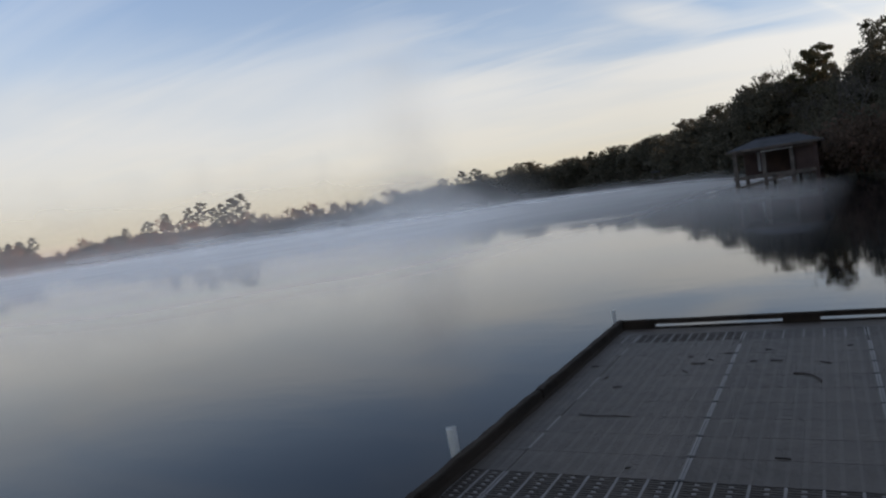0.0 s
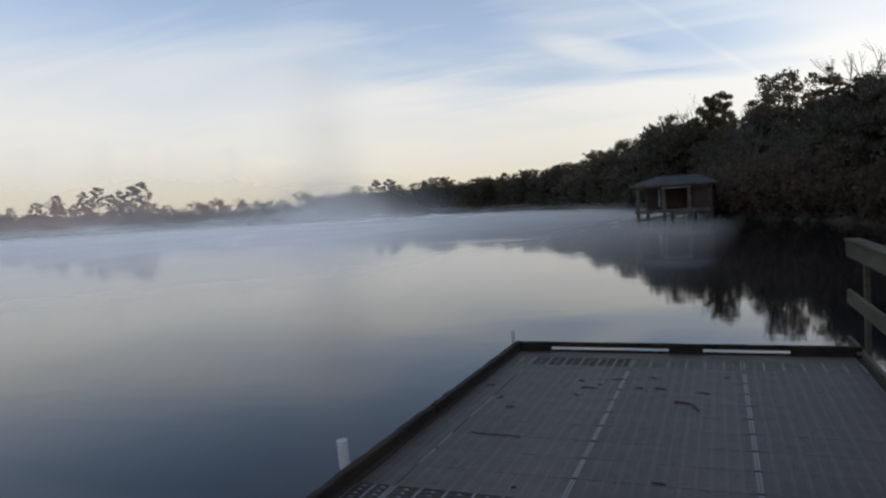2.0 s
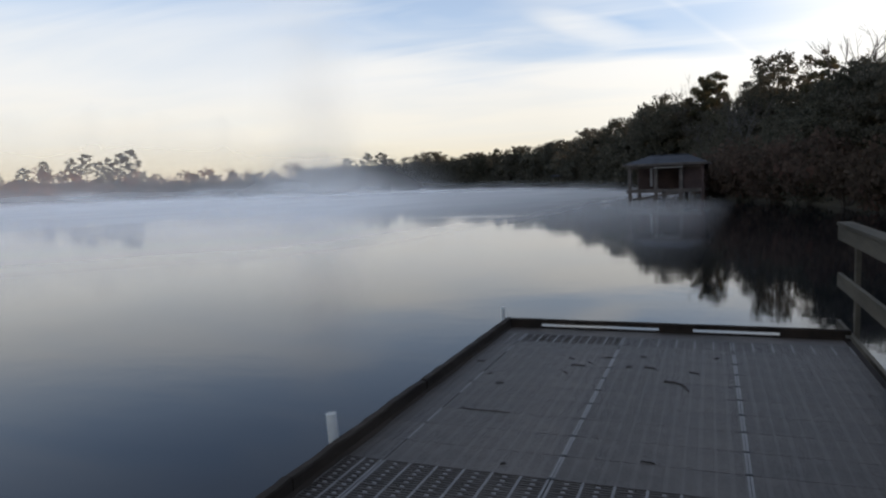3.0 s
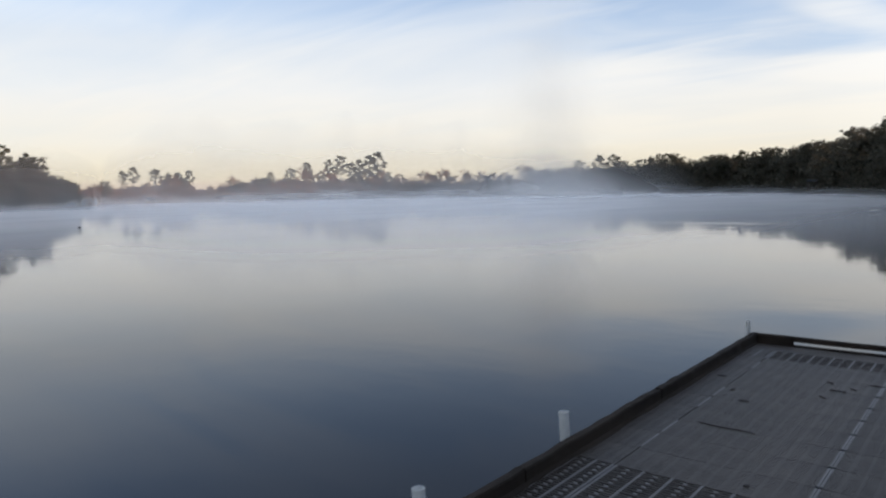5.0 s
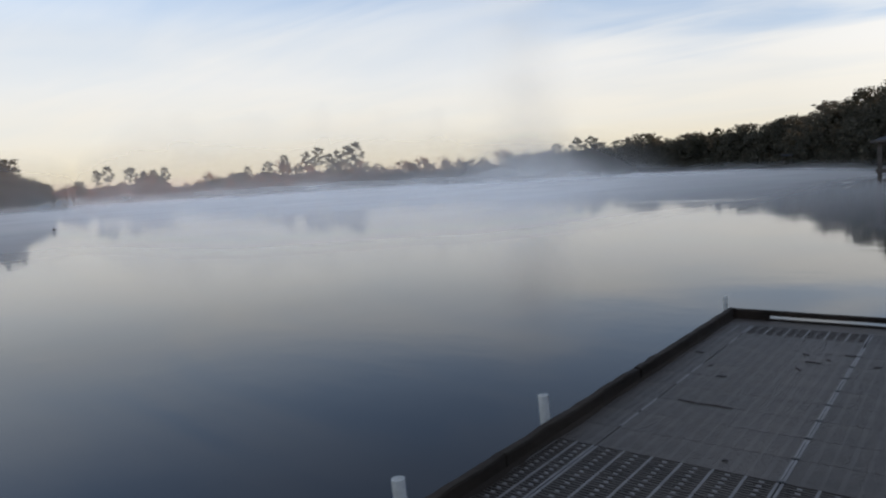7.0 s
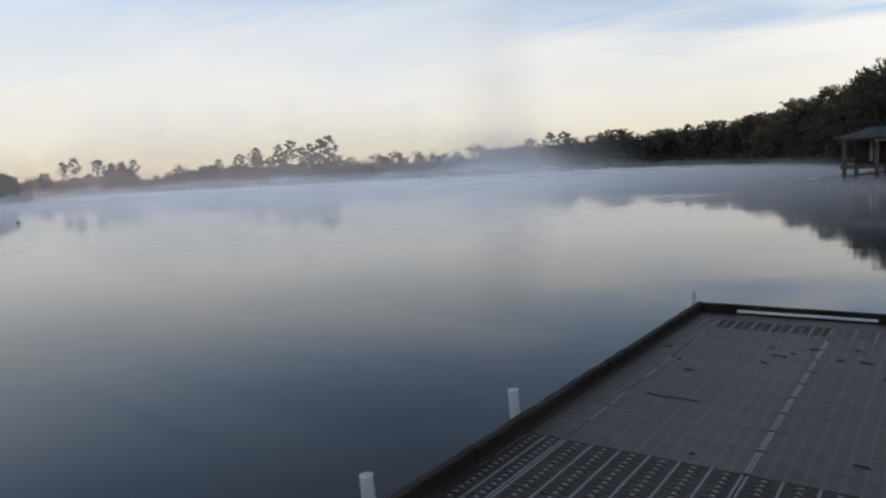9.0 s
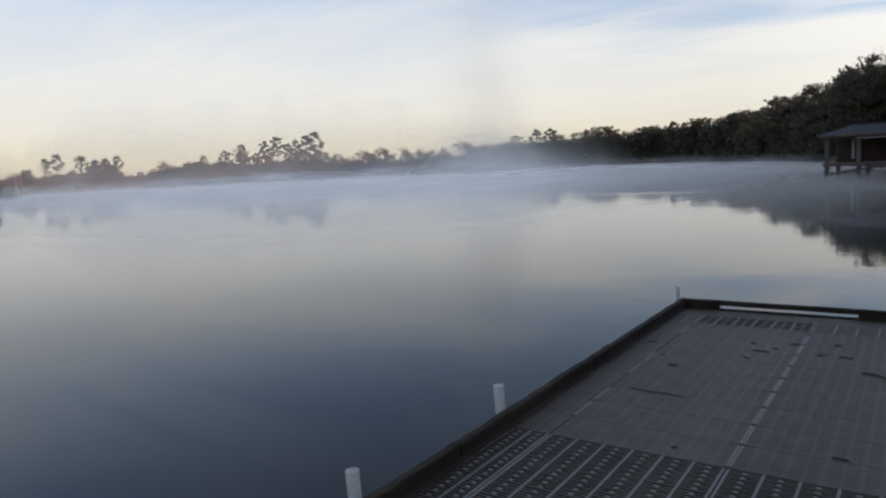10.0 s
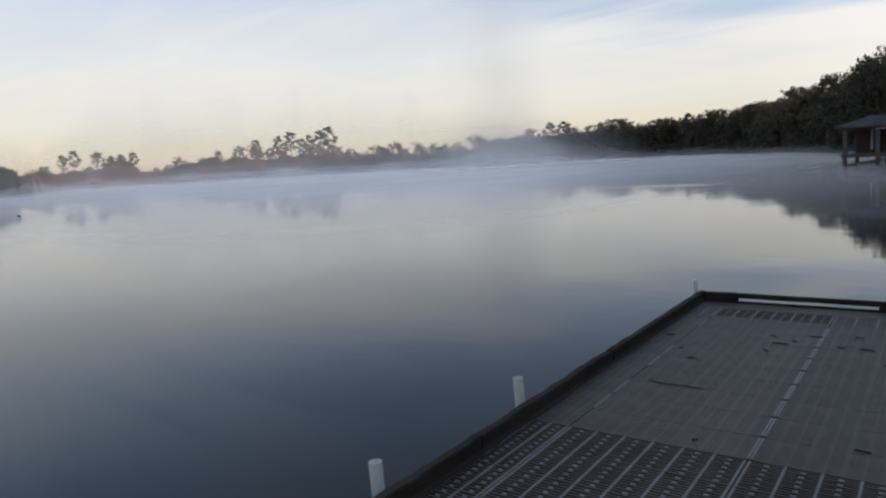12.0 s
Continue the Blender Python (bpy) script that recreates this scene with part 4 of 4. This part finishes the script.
def pvc_pipe(x, y, top, lean, r=0.030):
    root = tagged(new("pipe_post"), "short white plastic pipe standing beside the dock curb", "pipe", "white pipes along the dock")
    bm = bmesh.new()
    bmesh.ops.create_cone(bm, cap_ends=False, segments=20, radius1=r, radius2=r, depth=2.2)
    bmesh.ops.create_cone(bm, cap_ends=False, segments=20, radius1=r * 0.84, radius2=r * 0.84, depth=2.2)
    bm.edges.ensure_lookup_table()
    rim = [e for e in bm.edges if all(v.co.z > 1.09 for v in e.verts)]
    bmesh.ops.bridge_loops(bm, edges=rim)
    bmesh.ops.translate(bm, vec=(0, 0, -1.1), verts=bm.verts[:])
    part("pipe", bm, M_PVC, root, smooth=False)
    root.matrix_basis = pose(x, y, top, 0, lean, 0)
    return root


pvc_pipe(-1.265, 0.07, 0.205, -3)
pvc_pipe(-1.265, -1.19, 0.195, -3)
pvc_pipe(-1.262, 3.60, 0.175, -2, 0.019)


# ---- gangway railing ----
def railing():
    root = tagged(new("railing"), "weathered grey wooden railing beside the dock", "railing")
    x, far, near = 2.03, 5.15, -5.2
    mid, run = (far + near) / 2, far - near
    for y in (4.4, 2.45, 0.5, -1.45, -3.4, -5.0):
        part("post", box_bm((x + 0.044, y, -0.395), (0.046, 0.09, 2.5)), M_RAIL, root, bevel=0.006)
    for z in (0.80, 0.30, -0.21):
        part("rail", box_bm((x, mid, z), (0.04, run, 0.145)), M_RAIL, root, bevel=0.005)
    part("cap", box_bm((x + 0.045, mid, 0.895), (0.15, run + 0.04, 0.038)), M_RAIL, root, bevel=0.006)
    return root


railing()


# a thin black wedge laid over the panels at the deck's right edge
def dark_wedge():
    bm = bmesh.new()
    a = [bm.verts.new((x, y, z)) for z in (0.003, 0.03) for x, y in ((1.50, 0.25), (1.825, 0.25), (1.825, 1.90), (1.80, 1.90))]
    for f in ((3, 2, 1, 0), (4, 5, 6, 7), (0, 1, 5, 4), (1, 2, 6, 5), (2, 3, 7, 6), (3, 0, 4, 7)):
        bm.faces.new([a[k] for k in f])
    return tagged(new("dark_wedge", mesh_of(bm, "dark_wedge", M_FLOAT, 0.004)), "thin dark wedge lying at the dock's edge", "ramp plate")


dark_wedge()


# ---- boathouse ----
def boathouse():
    root = tagged(new("boathouse"), "open-sided timber boathouse with grey hipped roof over water", "boathouse")
    w, dp, eave, ridge = 4.9, 4.6, 2.68, 3.30
    bm = bmesh.new()
    o = 0.42
    c = [bm.verts.new(v) for v in ((-w / 2 - o, -dp / 2 - o, eave), (w / 2 + o, -dp / 2 - o, eave), (w / 2 + o, dp / 2 + o, eave), (-w / 2 - o, dp / 2 + o, eave),
                                   (-w / 2 + 1.1, 0, ridge), (w / 2 - 1.1, 0, ridge))]
    for f in ((0, 1, 5, 4), (2, 3, 4, 5), (1, 2, 5), (3, 0, 4), (3, 2, 1, 0)):
        bm.faces.new([c[i] for i in f])
    roof = part("roof", bm, M_ROOF, root, "grey sheet roof")
    for sx, sy, lx, ly in ((0, -1, w + 2 * o, 0.05), (0, 1, w + 2 * o, 0.05), (-1, 0, 0.05, dp + 2 * o - 0.1), (1, 0, 0.05, dp + 2 * o - 0.1)):
        part("fascia", box_bm((sx * (w / 2 + o), sy * (dp / 2 + o), eave - 0.05), (lx, ly, 0.15)), M_BOATWOOD, roof)
    bm = bmesh.new()
    add_tube(bm, (-w / 2 + 1.1, 0, ridge + 0.01), (w / 2 - 1.1, 0, ridge + 0.01), 0.06, 0.06, 8)
    part("ridge_cap", bm, M_ROOF, roof)
    for x in (-w / 2 + 0.05, -0.62, 1.06, w / 2):
        for y in (-dp / 2, dp / 2):
            part("post", box_bm((x, y, 0.85), (0.24, 0.24, 3.5)), M_BOATWALL if x == w / 2 else M_BOATWOOD, root, bevel=0.02)
    for y in (-dp / 2, dp / 2):
        part("header", box_bm((0, y, eave - 0.22), (w, 0.12, 0.16)), M_BOATWOOD, root)
    part("beam", box_bm((0.2, -dp / 2 - 0.1, eave - 0.27), (1.9, 0.05, 0.07)), M_WHITE, root, "white-painted header strip")
    part("deck", box_bm((0, 0.45, 0.78), (w + 0.3, dp - 1.0, 0.14)), M_BOATWOOD, root)
    part("stringer", box_bm((-0.1, -dp / 2 - 0.16, 0.80), (w + 0.1, 0.10, 0.24)), M_BOATWOOD, root)
    brace = part("brace", box_bm((0, 0, 0), (3.4, 0.09, 0.16)), M_BOATWOOD, root)
    brace.matrix_basis = pose(-0.5, -dp / 2 - 0.2, 0.45, 0, -8, 0)
    for k in range(9):
        part("board", box_bm((1.20 + k * 0.146, -dp / 2 + 0.16, 1.62), (0.138, 0.035, 1.75)), M_BOATWALL, root)
    part("back_wall", box_bm((0, dp / 2 - 0.17, 1.62), (w, 0.06, 1.8)), M_BOATWALL, root)
    part("door_post", box_bm((-1.25, 0.2, 1.75), (0.16, 0.1, 1.3)), M_WHITE, root, "white door post")
    part("door_head", box_bm((-0.85, 0.2, 2.42), (0.9, 0.1, 0.08)), M_WHITE, root)
    return root


boathouse().matrix_basis = pose(-2.05, 50.4, WATER_Z, 0, 0, -3)


def shelter():
    """A little roofed landing far along the wooded shore."""
    root = tagged(new("boat_shelter"), "small pale-roofed landing shelter at the foot of the woods", "shelter")
    bm = bmesh.new()
    for side in (-1, 1):
        add_box(bm, (0, side * 0.55, 0.16), (1.9, 1.2, 0.05), Matrix.Translation((0, 0, 2.55)) @ pose(0, 0, 0, -side * 16, 0, 0))
    part("roof", bm, M_ROOF, root)
    for x in (-0.75, 0.75):
        for y in (-0.8, 0.8):
            part("post", box_bm((x, y, 1.15), (0.12, 0.12, 2.9)), M_BOATWOOD, root)
    part("deck", box_bm((0, 0, 0.5), (2.0, 2.2, 0.14)), M_BOATWOOD, root)
    return root


sx, sy = polar(-11.6, shore_at(-11.6) - 3)
shelter().matrix_basis = pose(sx, sy, WATER_Z, 0, 0, 8)


def snag():
    """The broken top of an old post standing out of the lake."""
    bm = bmesh.new()
    r = random.Random(5)
    rings = []
    for k in range(7):
        z = -1.2 + 1.44 * k / 6
        rings.append([bm.verts.new((0.10 * (1 - 0.05 * k) * math.cos(a) * r.uniform(0.85, 1.1) + 0.02 * k, 0.10 * (1 - 0.05 * k) * math.sin(a) * r.uniform(0.85, 1.1),
                                    z + (r.uniform(-0.12, 0.1) if k == 6 else 0))) for a in (i * math.tau / 9 for i in range(9))])
    for a, b in zip(rings, rings[1:]):
        for i in range(9):
            bm.faces.new((a[i], a[(i + 1) % 9], b[(i + 1) % 9], b[i]))
    bm.faces.new(rings[-1])
    ob = new("snag", mesh_of(bm, "snag", M_BARK))
    ob.matrix_basis = pose(-43.2, 15.4, WATER_Z)
    return tagged(ob, "broken dark wooden post standing in the misty lake", "post")


snag()


# ---- litter on the deck ----
def litter(x, y, length, width, turn):
    bm = bmesh.new()
    n = 6
    rows = []
    for i in range(n + 1):
        u = i / n
        w = max(0.002, width * math.sin(math.pi * min(0.97, u + 0.03)) * 0.5)
        zz = 0.0045
        bow = length * 0.05 * math.sin(math.pi * u)
        rows.append([bm.verts.new(((u - 0.5) * length, s * w + bow, zz + 0.004 * abs(s))) for s in (-1, 0, 1)])
    for a, b in zip(rows, rows[1:]):
        for k in (0, 1):
            bm.faces.new((a[k], b[k], b[k + 1], a[k + 1]))
    r = bmesh.ops.extrude_face_region(bm, geom=bm.faces[:])
    bmesh.ops.translate(bm, vec=(0, 0, -0.003), verts=[v for v in r["geom"] if isinstance(v, bmesh.types.BMVert)])
    ob = new("fallen_leaf", mesh_of(bm, "fallen_leaf", M_LEAF_DRY))
    ob.matrix_basis = pose(x, y, 0.0, 0, 0, turn)
    return tagged(ob, "curled dark brown dry leaf on the deck", "leaf", "fallen leaves on the dock")


def twig(points, r):
    bm = bmesh.new()
    for p, q in zip(points, points[1:]):
        add_tube(bm, (*p, r + 0.002), (*q, r + 0.002), r, r * 0.85, 6)
    ob = new("twig", mesh_of(bm, "twig", M_LEAF_DRY))
    return tagged(ob, "bent dark twig lying on the deck", "twig")


twig([(0.43, 1.83), (0.50, 1.825), (0.55, 1.78), (0.585, 1.70), (0.60, 1.63)], 0.0065)
twig([(-0.79, 0.925), (-0.68, 0.905), (-0.55, 0.912), (-0.45, 0.90)], 0.0035)
for x, y, l, w, a in ((-1.03, 2.10, 0.10, 0.035, 5), (-0.842, 1.765, 0.055, 0.04, 40), (-0.701, 1.53, 0.10, 0.012, 5), (-0.321, 2.34, 0.09, 0.03, -35),
                      (-0.239, 2.14, 0.16, 0.022, -4), (-0.296, 1.917, 0.11, 0.025, -50), (-0.157, 2.24, 0.07, 0.02, -30), (-0.045, 2.43, 0.11, 0.025, 0),
                      (0.151, 2.18, 0.07, 0.03, 15), (0.309, 2.18, 0.13, 0.035, -10), (-0.278, 0.114, 0.045, 0.04, 30), (0.786, 2.58, 0.06, 0.02, 20),
                      (0.436, 0.326, 0.11, 0.012, -8), (0.625, 2.107, 0.12, 0.012, -35), (0.231, 2.51, 0.07, 0.02, 5), (1.425, 2.27, 0.05, 0.02, 60)):
    litter(x, y, l * 0.66, w * 0.42, a)


def dirt_and_shade():
    """Dark strip along the foot of the curb, with an uneven edge: wet dirt and moss, plus the curb's shade as dark
    colour.
    """
    verts, faces = [], []
    n = 160
    for i in range(n + 1):
        y = DECK_N + (3.46 - DECK_N) * i / n
        w = 0.010 + 0.014 * max(0.0, 0.4 + noise.noise((y * 2.1, 0, 0)) + 0.6 * noise.noise((y * 9, 3, 0)))
        verts += [(-1.146, y, 0.022), (-1.146 + w * 0.5, y, 0.012), (-1.146 + w, y, 0.001), (-1.146 + w, y, -0.004)]
    for i in range(n):
        for k in range(3):
            a = 4 * i + k
            faces.append((a, a + 1, a + 5, a + 4))
    me = bpy.data.meshes.new("dirt_and_shade")
    me.from_pydata(verts, [], faces)
    me.materials.append(M_TIMBER)
    tagged(new("dirt_and_shade", me), "dark strip of wet dirt, moss and painted-in shade along the dock curb", "dirt", kind="stuff")


dirt_and_shade()


# ---- deck panels ----
def medium_panel(w):
    return slotted_panel(w, 12, 0.20, True)


meshes = {}
makers = {"fine": fine_panel, "coarse": coarse_panel, "medium": medium_panel}
rows = [(r * FT, 1.0, "coarse") for r in range(-17, 0)] + [(r * FT, 1.0, "fine") for r in range(9)]
rows += [(9 * FT, 0.50, "fine"), (2.90, 1.0, "front")]
for y0, squeeze, kind in rows:
    for x0, w in ((DECK_L + 0.002, -COL - DECK_L - 0.002), (-COL, COL), (0.0, COL), (COL, COL)):
        use = ("coarse" if x0 == -COL else "medium") if kind == "front" else kind
        if (use, w) not in meshes:
            meshes[use, w] = makers[use](w)
        piece("panel", meshes[use, w], dock, (x0, y0, 0)).scale.y = squeeze
strip = bmesh.new()
for x in (-0.0075, 0.0075):
    add_box(strip, (x, FT / 2, 0.0), (0.0105, FT - 0.030, 0.008))
strip_me = mesh_of(strip, "seam_strip", M_STRIP)
clip_me = mesh_of(box_bm((0, 0, 0.0015), (0.040, 0.013, 0.008)), "clip", M_FLOAT)
for r in range(0, 9):
    for x in (0.004, COL + 0.004):
        piece("seam_strip", strip_me, dock, (x, r * FT, 0.0))
        piece("clip", clip_me, dock, (x, r * FT, 0.0))
narrow_me = mesh_of(box_bm((0, FT / 2, 0.0), (0.009, FT - 0.05, 0.006)), "seam_strip", M_STRIP)
for r in (1, 2, 4, 5, 8):
    piece("seam_strip", narrow_me, dock, (-COL, r * FT, 0.0))
